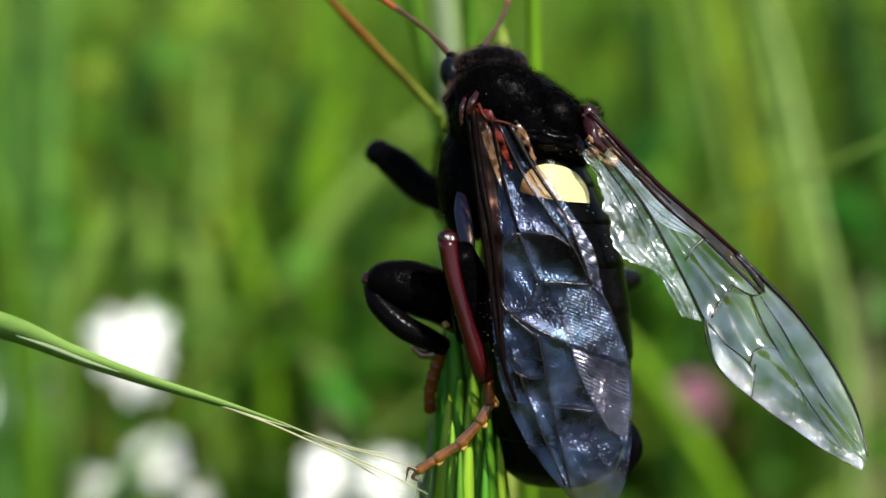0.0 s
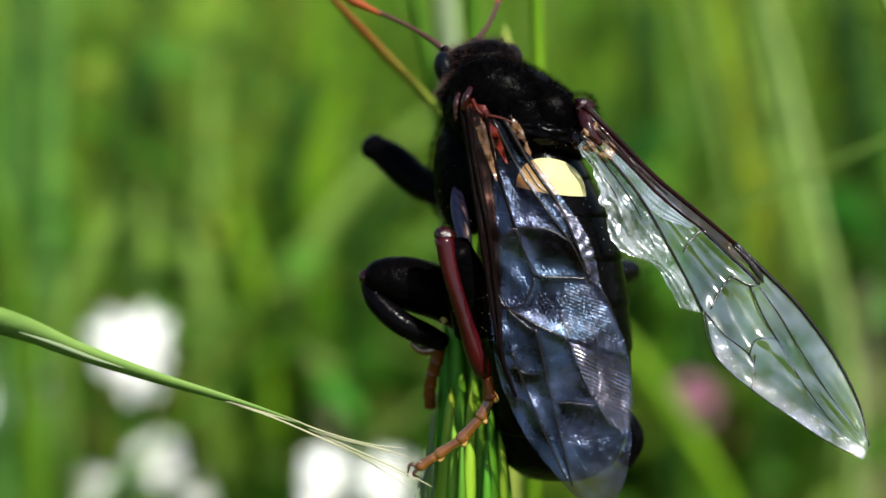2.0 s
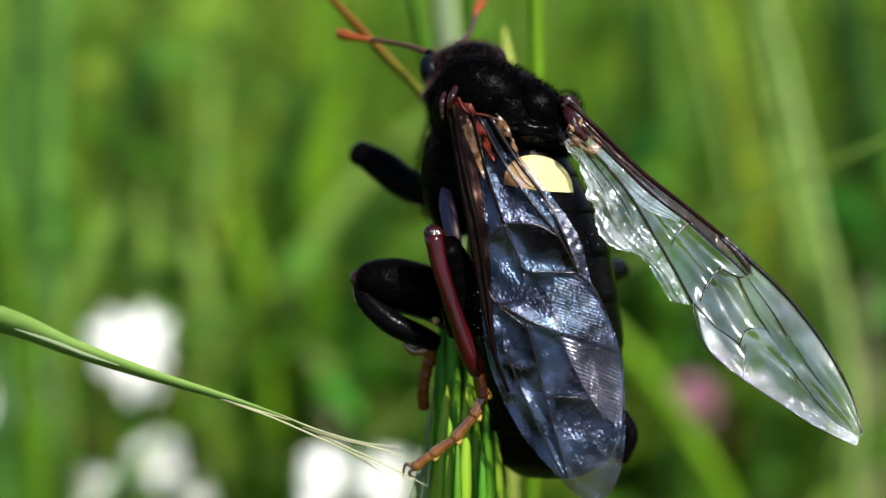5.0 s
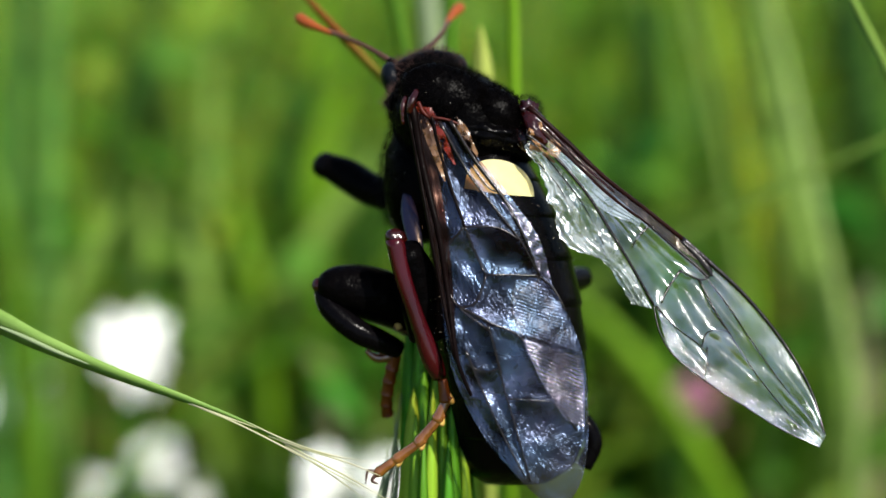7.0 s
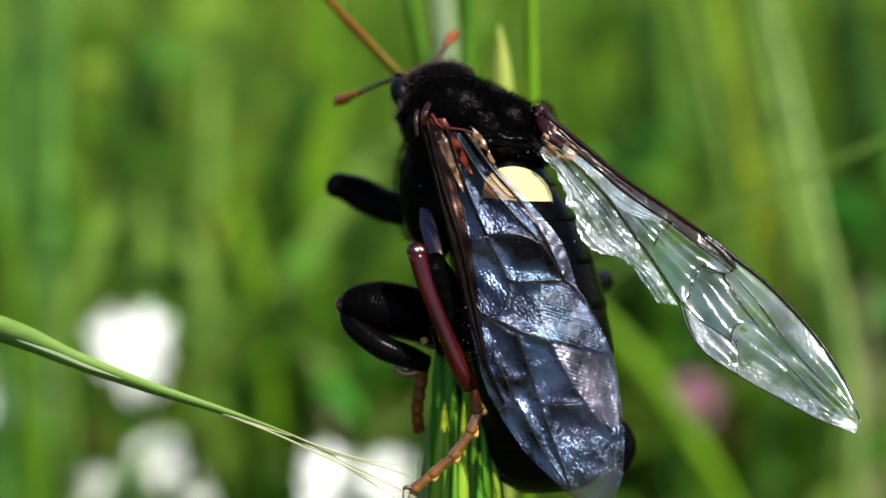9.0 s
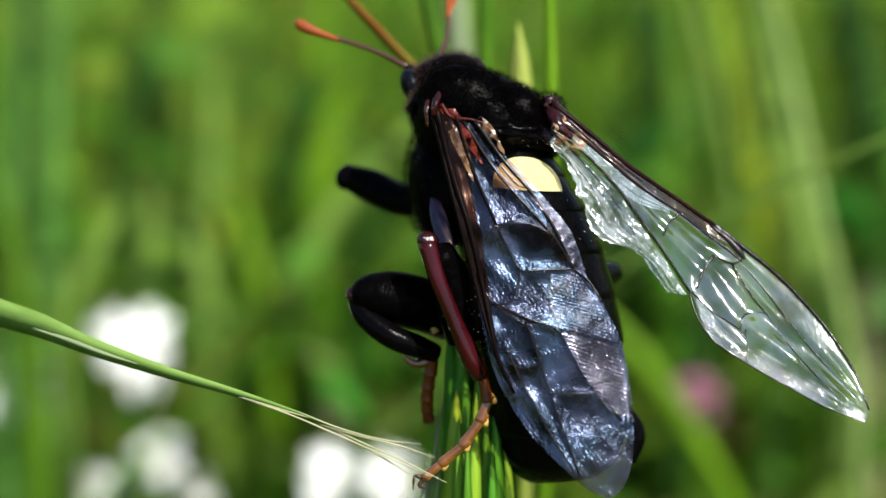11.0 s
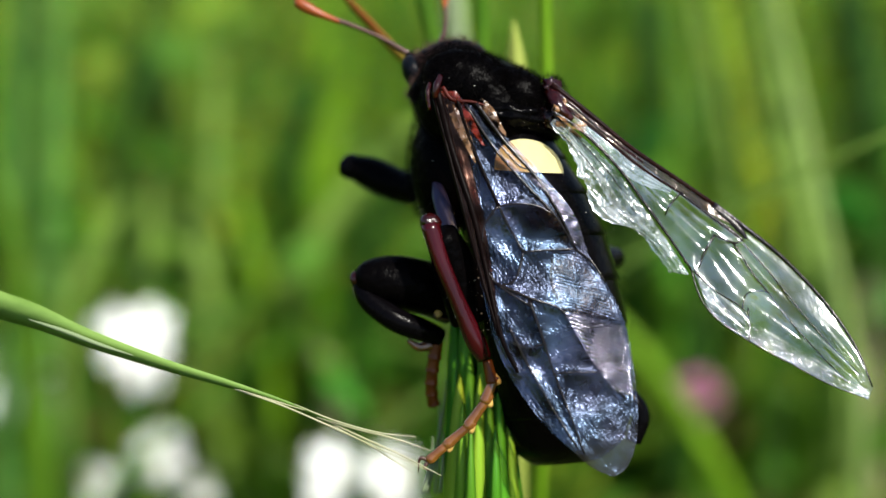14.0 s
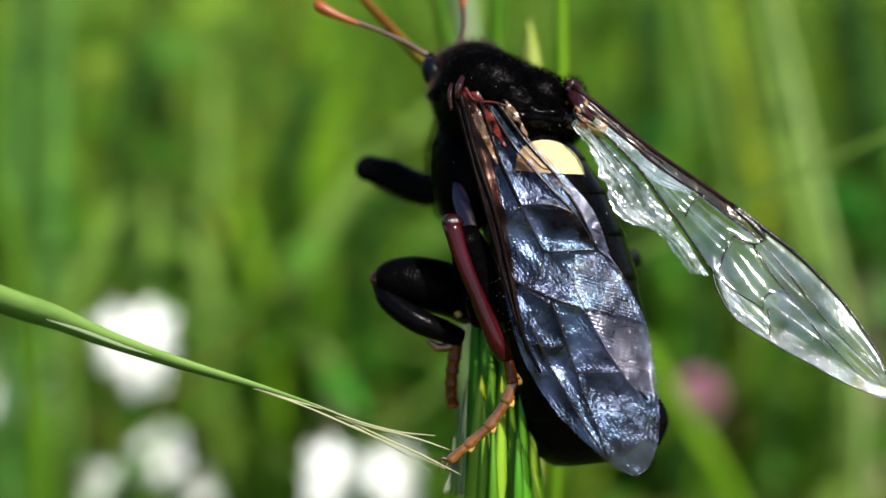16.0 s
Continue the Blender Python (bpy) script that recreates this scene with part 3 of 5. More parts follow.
def bumps(u, v):
    """Gentle hollows between the veins."""
    a, b = u * 0.66 - v * 0.75, u * 0.75 + v * 0.66
    return 0.12 * noise.noise(Vector((a * 0.35, b * 0.6, 3))) + 0.06 * noise.noise(Vector((a * 0.8, b * 1.6, 7)))


def wing_sheet(lead, trail, lift, mat, name, parent, label, across=16, along=10, pleat=0.06, ribs=(), sag=0.13, ripple=0.0, rough=1.0, near=0.5, ragged=0.0, skew=0.0):
    """A wing skin between its leading and trailing edges (u, v), lifted off the plane by lift(u, v, q)."""
    a, b = smooth(lead, along), smooth(trail, along)
    n = 150
    pick = lambda line, q: line[int(q * (len(line) - 1))] * (1 - (q * (len(line) - 1)) % 1) + line[min(int(q * (len(line) - 1)) + 1, len(line) - 1)] * ((q * (len(line) - 1)) % 1)
    nodes = np.array([q for r in ribs for q in smooth(r[0], 14)]) if ribs else None
    bm = bmesh.new()
    rows = []
    for i in range(n + 1):
        p, q = pick(a, i / n), pick(b, i / n)
        q = q + (q - p) * ragged * noise.noise(Vector((q[0] * 2.2, q[1] * 2.2, 4)))
        row = []
        for j in range(across + 1):
            s = j / across
            u, v = p * (1 - s) + q * s
            z = lift(u, v) + rough * bumps(u, v) + pleat * math.sin(s * 19 + i * 0.05) * math.sin(math.pi * s) 
            if ripple:
                z += ripple * math.sin(i * 0.72 + skew * s + 1.6 * noise.noise(Vector((u * 1.3, v * 1.3, 1)))) * (0.75 + 0.6 * noise.noise(Vector((u * 1.7, v * 1.7, 12)))) * min(1, 5 * s, 5 * (1 - s))
            if ribs:
                z -= sag * (1 - math.exp(-(np.min(np.hypot(nodes[:, 0] - u, nodes[:, 1] - v)) / near) ** 2))
            row.append(bm.verts.new(Vector(here(slid(u, v, z))) * MM))
        rows.append(row)
    for x, y in zip(rows, rows[1:]):
        for j in range(across):
            bm.faces.new((x[j], x[j + 1], y[j + 1], y[j]))
    return part(name, bm, mat, parent, label)


def vein(points, r0, r1, lift, parent, mat=None, above=0.05):
    pts = [here(slid(u, v, lift(u, v) + bumps(u, v) + above)) for u, v in smooth(points, 3)]
    radii = [0.75 * r0 + 0.75 * (r1 - r0) * i / (len(pts) - 1) for i in range(len(pts))]
    return part("vein", tube(pts, radii, 6, steps=2), mat or VEIN, parent)


def foot(points, radii, parent, claws=True):
    """A tarsus: five short joints with pale pads, and claws."""
    line = smooth(points, 10)
    n = 5
    step = (len(line) - 1) / n
    first = None
    for k in range(n):
        a, b = line[int(k * step)], line[int((k + 1) * step)]
        r = radii[0] + (radii[1] - radii[0]) * k / n
        m = (a * 0.45 + b * 0.55)
        a0 = a + (a - b) * 0.35
        p = part("tarsus", limb([tuple(a0), tuple(m), tuple(b - (b - a) * 0.12), tuple(b + (b - a) * 0.06)], [r * 0.74, r * 0.84, r * 0.96, r * 0.7], count=12), RED_AMBER if k == 0 or not claws else AMBER, parent, "amber foot joint")
        if k < 4 and claws:
            d = (b - a) / np.linalg.norm(b - a)
            e = b + np.array([-d[1], d[0], 0]) * r * 0.8
            part("foot_pad", limb([tuple(b - d * r * 1.4 + np.array([-d[1], d[0], 0]) * r * 0.4), tuple(e), tuple(e + d * r * 0.5)], [r * 0.35, r * 0.55, r * 0.15], count=8), PADS, p, "pale pad")
    if claws:
        e = line[-1]
        for s in (-1, 1):
            part("claw", limb([tuple(e), tuple(e + np.array([-0.35 + 0.1 * s, -0.25 * s - 0.1, 0.1])), tuple(e + np.array([-0.25 + 0.35 * s, -0.55, 0.0]))], [0.12, 0.09, 0.02], count=6), STALK, p, "dark curved claw")


def build_insect():
    root = thing("sawfly", PLANE @ Matrix.Translation(PIV * MM), "large black sawfly with a cream patch, clinging to a grass spike", "insect")

    # thorax and head
    th = here((3.12, 6.99, 0))
    thorax = part("thorax", ball(th, (3.55, 2.65, 3.0), -22, 0.06, 32, 0.92), SHELL_DULL, root, "black hairy thorax")
    part("flank", ball(here((1.31, 4.38, -2.6)), (2.15, 3.9, 2.6), -6, 0.06, 24), SHELL_DULL, root, "black hairy flank")
    part("scutellum", ball(here((4.35, 6.1, 2.2)), (2.1, 0.72, 0.75), -12, 0.28, 32), SHELL, thorax, "shiny black back plate")
    part("scutum_lobe", ball(here((2.45, 7.92, 1.9)), (2.4, 1.7, 1.3), -22, 0.05, 24), SHELL_DULL, thorax)
    part("scutum_lobe", ball(here((5.16, 7.06, 1.7)), (1.5, 1.3, 1.2), -40, 0.05, 24), SHELL_DULL, thorax)
    part("waist_ring", ball(here((4.73, 5.59, 0.2)), (2.7, 0.75, 2.1), -14, 0.05, 24), SHELL, root, "shiny black waist ring")
    head_at = here((1.53, 9.77, -1.5))
    head = part("head", ball(head_at, (2.15, 1.25, 1.7), 14, 0.05, 28), SHELL_DULL, root, "black hairy head")
    part("eye", ball(here((-0.24, 9.44, -1.1)), (0.6, 0.95, 0.85), 16, 0, 20), EYE_MAT, head, "dark blue-black eye")
    part("eye", ball(here((3.37, 10.17, -2.2)), (0.6, 0.8, 0.95), 10, 0, 20), EYE_MAT, head, "dark blue-black eye")
    part("collar", ball(here((1.27, 8.77, -0.3)), (2.1, 0.7, 1.4), 26, 0.1, 24), SHELL_DULL, root, "dark brown collar")
    hairs(root, th, (3.6, 2.7, 3.05), 13000, 0.52, 1, -22, lambda d: True, 0.008)
    hairs(root, head_at, (2.15, 1.25, 1.7), 1800, 0.5, 2, 14, thick=0.011, mat=BROWN_FUR)
    hairs(root, here((1.18, 4.38, -2.6)), (2.2, 3.9, 2.6), 4200, 0.5, 3, -6, lambda d: d.x < 0.5, 0.008)
    hairs(root, here((2.45, 7.92, 1.9)), (2.4, 1.7, 1.3), 4200, 0.42, 4, -22, lambda d: d.z > -0.2, 0.010)
    hairs(root, here((5.16, 7.06, 1.7)), (1.5, 1.3, 1.2), 2400, 0.42, 6, -40, lambda d: d.z > -0.2, 0.010)
    hairs(root, here((4.35, 6.1, 2.2)), (2.1, 0.72, 0.75), 1100, 0.28, 11, -12, lambda d: d.z > -0.3, 0.007)
    hairs(root, here((6.5, 6.7, 1.2)), (1.1, 1.4, 1.6), 1500, 0.4, 12, -30, lambda d: True, 0.008)
    hairs(root, here((4.73, 5.59, 0.2)), (2.7, 0.75, 2.1), 500, 0.3, 7, -14, lambda d: d.x > 0.2, 0.010)
    hairs(root, here((1.27, 8.77, -0.3)), (2.1, 0.7, 1.4), 1900, 0.5, 5, 26, thick=0.011, mat=BROWN_FUR)

    # abdomen: left, right, height, depth, thickness
    raw = [(2.53, 6.67, 5.4, -0.4, 2.2), (2.06, 7.59, 3.66, -0.6, 2.9), (1.76, 8.55, 1.7, -0.8, 3.2), (1.64, 9.31, -0.58, -1, 3.4),
           (1.77, 9.75, -3.02, -1.1, 3.5), (2.01, 9.94, -5.46, -1.2, 3.5), (2.39, 9.97, -7.77, -1.4, 3.4), (2.76, 9.93, -9.93, -1.6, 3.1),
           (3.2, 9.27, -11.67, -1.9, 2.5), (4.36, 7.91, -12.64, -2.2, 1.4)]
    belly = part("abdomen", ball(here((5.92, -3.63, -1.3)), (3.3, 7.8, 3.0), 4, 0.0, 24), SHELL_DULL, root, "long black abdomen")
    for k in range(8):
        tergite(raw, k * 1.0 + (0.0 if k == 0 else -0.12), k + 1.12 if k < 7 else 8.98, belly)

    for v, u, k in ((-1.0, 8.6, 8), (1.2, 8.2, 9), (-4.5, 9.2, 10)):
        hairs(root, here((u - 1.6, v, -1.2)), (2.4, 1.6, 2.4), 260, 0.25, k, 0, lambda d: d.x > 0.3 and d.z > 0, 0.008)

    # cream patch on the first ring
    def back(u, v):
        hs = [r[2] for r in raw]
        a = [np.interp(-v, [-h for h in hs], [r[k] for r in raw]) for k in range(5)]
        x = (u - (a[0] + a[1]) / 2) / ((a[1] - a[0]) / 2 * 1.05)
        return a[3] + a[4] * 1.05 * math.sqrt(max(0.04, 1 - x * x))

    bm = bmesh.new()
    rows = []
    for i in range(15):
        q = i / 14
        row = []
        for j in range(33):
            s = -math.cos(math.pi * j / 32)
            u = 5.42 + 1.86 * s
            low = 2.86 - 0.24 * s + 0.12 * s * s
            v = low + (1.86 * math.sqrt(max(0.0, 1 - abs(s) ** 2.2)) + 0.01) * q
            row.append(bm.verts.new(Vector(here(slid(u, v, back(u, v) + 0.14))) * MM))
        rows.append(row)
    for a, b in zip(rows, rows[1:]):
        for j in range(32):
            bm.faces.new((a[j], a[j + 1], b[j + 1], b[j]))
    bmesh.ops.solidify(bm, geom=bm.faces[:], thickness=0.00012)
    part("cream_patch", bm, CREAM, root, "half-round cream yellow patch")

    # folded wing over the abdomen; its cells: middle, half-axes, slope across and along
    CELLS = [(2.9, 4.9, 1.6, 2.2, 0.03, 0.16), (5.5, -0.2, 1.5, 1.2, 0.03, 0.06), (3.4, -0.9, 0.9, 1.4, -0.067, -0.076), (6.0, -3.2, 1.3, 1.4, -0.06, 0.03),
             (7.6, -3.8, 0.6, 1.5, 0.042, -0.105), (4.0, -5.4, 0.8, 1.5, 0.03, 0.04), (6.1, -7.2, 0.9, 1.6, 0.06, 0.03),
             (2.7, 1.9, 0.7, 1.8, 0.059, -0.063), (4.3, 2.0, 0.9, 1.2, 0.02, 0.05), (5.0, -10.0, 0.9, 1.6, -0.063, 0.042)]

    def lift_l(u, v):
        t = (8.0 - v) / 21.0
        z = 3.5 + 0.5 * t - 0.036 * (u - (3.0 + 3.6 * t)) ** 2 + 0.12 * math.sin(v * 0.9)
        for cu, cv, ru, rv, gu, gv in CELLS:
            z += math.exp(-((u - cu) / ru) ** 2 - ((v - cv) / rv) ** 2) * (gu * (u - cu) + gv * (v - cv))
        return z

    lead = [(0.66, 7.53), (1.08, 4.23), (1.71, 0.63), (2.19, -2.97), (2.58, -5.97), (3.21, -7.92), (4.5, -10.35), (5.95, -12.1), (7.1, -13.3), (8.1, -13.84)]
    trail = [(1.74, 7.47), (3.63, 5.58), (5.73, 3.03), (7.32, 0.63), (8.04, -1.77), (9.03, -3.87), (9.78, -6.27), (9.92, -9.87), (9.62, -12.1), (9.0, -13.4), (8.3, -13.86)]
    ribs = [
        ([(0.84, 7.68), (1.38, 4.23), (2.16, 0.63), (2.64, -2.97), (3, -5.97), (3.72, -7.92)], 0.30, 0.12),
        ([(0.66, 7.23), (1.62, 1.23), (2.34, -2.97), (2.88, -5.97)], 0.16, 0.10),
        ([(1.83, 7.23), (2.43, 4.53), (3.18, 2.13), (3.54, 1.08)], 0.14, 0.10),
        ([(3.54, 1.08), (2.64, 0.03), (2.52, -1.77), (3.06, -3.12), (4.68, -4.47)], 0.07, 0.07),
        ([(3.54, 1.08), (3.93, 0.03), (4.62, -1.53)], 0.08, 0.08),
        ([(4.62, -1.53), (4.23, -2.67), (3.84, -3.12), (3.06, -3.21)], 0.08, 0.05),
        ([(3.54, 1.08), (5.28, 0.99), (6.48, 0.33)], 0.06, 0.06),
        ([(4.62, -1.53), (6.03, -1.53), (7.47, -1.59)], 0.07, 0.07),
        ([(2.88, 6.78), (4.23, 4.53), (5.73, 2.43), (6.78, 0.33), (7.47, -1.59)], 0.17, 0.08),
        ([(2.28, 6.78), (3.63, 4.23), (4.98, 2.28), (6.48, 0.33), (7.47, -1.59)], 0.11, 0.06),
        ([(3.84, 4.53), (4.83, 3.18), (5.52, 2.88)], 0.05, 0.05),
        ([(7.47, -1.59), (8.28, -2.37), (8.88, -3.57)], 0.07, 0.04),
        ([(3.06, -3.12), (4.83, -4.11), (6.48, -4.98), (7.68, -7.47), (9.33, -9.87)], 0.10, 0.05),
        ([(4.68, -4.17), (5.13, -5.97), (5.52, -7.77), (6.18, -10.17), (6.78, -12.57)], 0.08, 0.05),
        ([(3.48, -5.52), (4.23, -7.47), (5.28, -9.87), (6.48, -12.27)], 0.09, 0.05),
        ([(3.48, -6.27), (4.38, -6.69), (5.13, -6.57)], 0.04, 0.04),
        ([(5.52, -8.13), (6.93, -8.22), (7.98, -8.31)], 0.04, 0.04),
        ([(7.47, -1.59), (7.08, -3.57), (6.48, -4.98)], 0.05, 0.05),
    ]
    wing = wing_sheet(lead, trail, lift_l, SKIN_FOLDED, "forewing", root, "smoky blue-black wing folded over the abdomen", 72, 10, 0.012, ribs, 0.13, rough=1.0, near=0.36)
    for k, (pts, r0, r1) in enumerate(ribs):
        vein(pts, r0, r1, lift_l, wing, VEIN_DULL if k < 3 else VEIN)
    def lift_k(u, v):
        return lift_l(u, v) + 0.07

    wing_sheet([(0.57, 7.38), (1.02, 4.23), (1.68, 0.63), (2.22, -2.97), (2.7, -5.37)], [(1.68, 7.08), (2.13, 4.23), (2.64, 0.63), (2.88, -2.97), (3, -5.97)], lift_k, SKIN_DARK, "costal_cell", wing, "dark brown leading strip", 14, 10, 0.008)

    def lift_p(u, v):
        return lift_l(u, v) + 0.10

    def lift_e(u, v):
        return lift_l(u, v) + 0.10 + 0.10 * noise.noise(Vector((u * 2.6, v * 2.2, 8)))

    part_lead = [(6.48, -4.98), (7.08, -6.42), (7.83, -7.92), (8.73, -9.33)]
    part_trail = [(9.54, -5.91), (9.75, -7.17), (9.75, -8.37), (9.69, -9.69)]
    wing_sheet(part_lead, part_trail, lift_p, SKIN_PLEATED, "pleated_margin", wing, "finely pleated wing margin", 24, 10, 0.0, ripple=0.048, skew=-12.0)
    wing_sheet([(6.24, -1.77), (6.03, -3.27), (6.48, -4.77)], [(7.68, -1.92), (8.88, -3.87), (9.48, -5.67)], lift_p, SKIN_FOLDED, "pleated_margin", wing, "faintly pleated wing cell", 24, 10, 0.0, ripple=0.012, skew=-14.0)
    wing_sheet([(5.55, 2.35), (6.66, 0.78), (7.35, -1.2)], [(6.15, 2.45), (7.5, 0.42), (8.1, -1.75)], lift_e, SKIN_PLEATED, "crinkled_margin", wing, "crinkled silvery trailing margin", 20, 12, 0.0, ripple=0.02)
    vein([(1.14, 7.83), (1.62, 7.08), (2.64, 6.87), (3.63, 6.48)], 0.17, 0.06, lift_l, wing, RUST)
    vein([(2.88, 6.87), (3.63, 6.18), (4.32, 4.98)], 0.16, 0.05, lift_l, wing, TAN)
    vein([(1.62, 6.78), (1.98, 5.43), (2.52, 4.23)], 0.10, 0.04, lift_l, wing, TAN)
    def lift_c(u, v):
        return lift_l(u, v) + 0.10 + 0.14 * noise.noise(Vector((u * 1.6, v * 1.6, 5)))

    wing_sheet([(1.26, 6.87), (1.56, 5.73), (2.46, 3.57)], [(1.62, 6.87), (2.34, 5.67), (2.55, 3.51)], lift_c, TAN, "wing_root", wing, "crumpled tan wing root", 24, 8, 0.0)
    wing_sheet([(2.76, 6.87), (3.3, 6.09), (4.32, 4.77)], [(3.24, 6.99), (3.84, 6.27), (4.38, 4.74)], lift_c, TAN, "wing_root", wing, "golden tan wing root", 24, 8, 0.0)
    wing_sheet([(0.96, 7.59), (1.62, 6.57), (2.22, 5.67), (3, 4.47)], [(1.86, 7.53), (2.22, 6.81), (2.7, 5.73), (3.12, 4.41)], lift_c, RUST_SKIN, "wing_root", wing, "rust red wing root", 24, 8, 0.0)
    part("wing_hinge", limb([(1.03, 8.01, 3.6), (0.79, 7.46, 3.9), (0.63, 6.85, 3.8)], [0.14, 0.2, 0.14]), HINGE, root, "shiny dark red wing hinge")
    part("wing_hinge", limb([(0.46, 7.77, 3.2), (0.31, 7.17, 3.5), (0.31, 6.32, 3.4)], [0.10, 0.14, 0.08]), HINGE, root, "shiny dark red wing hinge")

    # spread wing
    def lift_r(u, v):
        a = max(0.0, (u - v) * 0.707 - 9.0)
        return 2.9 - 0.36 * (u - 8.0) - 0.22 * (v - 5.5) + 0.10 * math.sin(u * 0.8) + 0.0072 * a * a

    lead = [(7.14, 7.83), (9.03, 5.79), (10.98, 3.87), (13.23, 2.07), (15.18, 0.48), (16.83, -1.02), (18.63, -2.82), (20.58, -5.37), (21.93, -7.92), (22.62, -10.32)]
    trail = [(6.93, 6.03), (8.34, 4.98), (10.08, 2.88), (11.43, 0.63), (12.63, -1.47), (13.68, -3.42), (14.52, -5.97), (17.28, -8.07), (19.98, -9.87), (22.26, -11.01)]
    ribs = [
        ([(7.08, 7.53), (9.03, 5.67), (10.98, 3.75), (13.23, 1.95), (15.18, 0.36)], 0.22, 0.16, VEIN_BROWN),
        ([(15.18, 0.36), (16.83, -1.14), (18.63, -2.91), (20.58, -5.46), (21.93, -8.01), (22.56, -10.32)], 0.20, 0.06, None),
        ([(7.38, 6.57), (9.48, 4.53), (11.28, 2.73), (13.44, 1.08)], 0.16, 0.09, VEIN_BROWN),
        ([(6.93, 6.03), (8.34, 4.92), (10.08, 2.85), (11.43, 0.63), (12.63, -1.47), (13.56, -3.21)], 0.13, 0.08, None),
        ([(13.44, 1.08), (12.84, 0.48), (12.48, -0.12)], 0.09, 0.05, None),
        ([(13.44, 1.08), (14.58, 0.03), (15.93, -1.17), (16.53, -1.77)], 0.13, 0.16, None),
        ([(15.03, -1.38), (14.43, -2.22), (13.98, -3.12)], 0.09, 0.06, None),
        ([(15.03, -1.38), (16.02, -1.86), (16.53, -1.77)], 0.07, 0.08, None),
        ([(13.56, -3.21), (13.83, -4.62), (14.58, -5.97), (16.38, -7.47), (18.48, -8.88), (20.28, -10.05), (22.23, -10.95)], 0.06, 0.03, None),
        ([(16.02, -1.86), (16.83, -3.57), (17.58, -4.77), (19.08, -7.17), (21.18, -9.87)], 0.08, 0.04, None),
        ([(16.53, -1.92), (17.73, -3.57), (18.48, -4.77), (20.28, -7.47), (21.93, -9.57)], 0.07, 0.04, None),
        ([(13.68, -3.27), (14.73, -4.47), (16.08, -5.52), (16.38, -6.57)], 0.06, 0.04, None),
        ([(16.08, -5.52), (16.38, -4.77), (17.13, -4.62), (17.64, -4.77)], 0.05, 0.05, None),
        ([(16.38, -5.52), (16.32, -6.57), (16.23, -7.47)], 0.05, 0.03, None),
    ]
    wing = wing_sheet(lead, trail, lift_r, SKIN_OPEN, "forewing", root, "clear wing with dark veins, spread out", 50, 10, 0.13, ribs, 0.12, rough=0.35, near=0.35)
    for pts, r0, r1, m in ribs:
        vein(pts, r0, r1, lift_r, wing, m)
    def lift_m(u, v):
        return lift_r(u, v) + 0.06 + 0.05 * noise.noise(Vector((u * 3, v * 3, 2)))

    wing_sheet([(14.34, -3.93), (15.36, -5.61), (17.88, -7.53), (20.34, -9.21), (22.38, -10.47)], [(13.8, -3.57), (14.58, -5.97), (17.28, -8.07), (19.98, -9.87), (22.26, -11.01)], lift_m, SKIN_CRINKLED, "crinkled_margin", wing, "glittering crinkled wing margin", 16, 10, 0.0)

    def lift_s(u, v):
        return lift_r(u, v) + 0.07

    wing_sheet([(7.2, 7.53), (9.03, 5.73), (10.98, 3.81), (13.23, 2.01), (15.18, 0.42), (16.74, -1.05)], [(7.38, 6.57), (9.33, 4.65), (11.28, 2.79), (13.32, 1.17), (15.03, -0.21), (16.62, -1.2)], lift_s, SKIN_BROWN, "costal_cell", wing, "dark brown leading strip", 14, 10, 0.008)
    # extra sheet laid on the wing to give a silvery sheen
    wing_sheet([(7.7, 6.3), (9.45, 4.5), (11.25, 2.72), (13.0, 1.25)], [(7.75, 6.1), (9.1, 4.1), (10.9, 1.95), (12.9, 1.1)], lift_s, SKIN_SHEEN, "sheen_cell", wing, "added sheet for the wing cell's silvery sheen", 24, 12, 0.05)
    part("stigma", limb([slid(15.1, 0.25, 1.56), slid(15.9, -0.5, 1.54), slid(16.5, -1.25, 1.57), slid(16.75, -1.7, 1.6)], [0.05, 0.15, 0.17, 0.05], count=10, flat=0.5), VEIN, wing, "glossy black wing spot")
    part("wing_root", limb([(6.34, 7.36, 1.6), (6.79, 6.85, 2.4), (7.08, 5.93, 2.9), (7.67, 5.28, 2.8)], [0.22, 0.42, 0.36, 0.2]), HINGE, root, "dark red wing root")
    part("wing_root", ball(here((6.85, 7.15, 2.3)), (0.55, 0.5, 0.45), -40, 0.5, 22), HINGE, root, "knobbly dark red wing root")
    part("wing_root", ball(here((7.35, 6.35, 2.7)), (0.55, 0.24, 0.2), -38, 0.6, 22), TAN, root, "crumpled tan wing root")
    part("wing_root", ball(here((6.85, 5.7, 1.9)), (0.8, 0.75, 0.6), 20, 0.5, 22), HINGE, root, "knobbly dark red wing root")
    vein([(7.02, 6.18), (7.83, 5.88), (8.73, 5.37)], 0.32, 0.12, lift_r, wing, TAN)
    vein([(7.26, 7.08), (8.28, 6.09), (10.08, 4.23), (11.58, 2.88)], 0.2, 0.08, lift_r, wing, HINGE)

    def lift_d(u, v):
        return lift_r(u, v) + 0.14 + 0.2 * noise.noise(Vector((u * 1.6, v * 1.6, 9)))

    wing_sheet([(7.26, 6.78), (7.86, 6.27), (8.82, 5.37)], [(7.2, 5.73), (7.8, 5.07), (8.7, 4.68)], lift_d, TAN, "wing_root", wing, "crumpled tan wing root", 24, 8, 0.0)

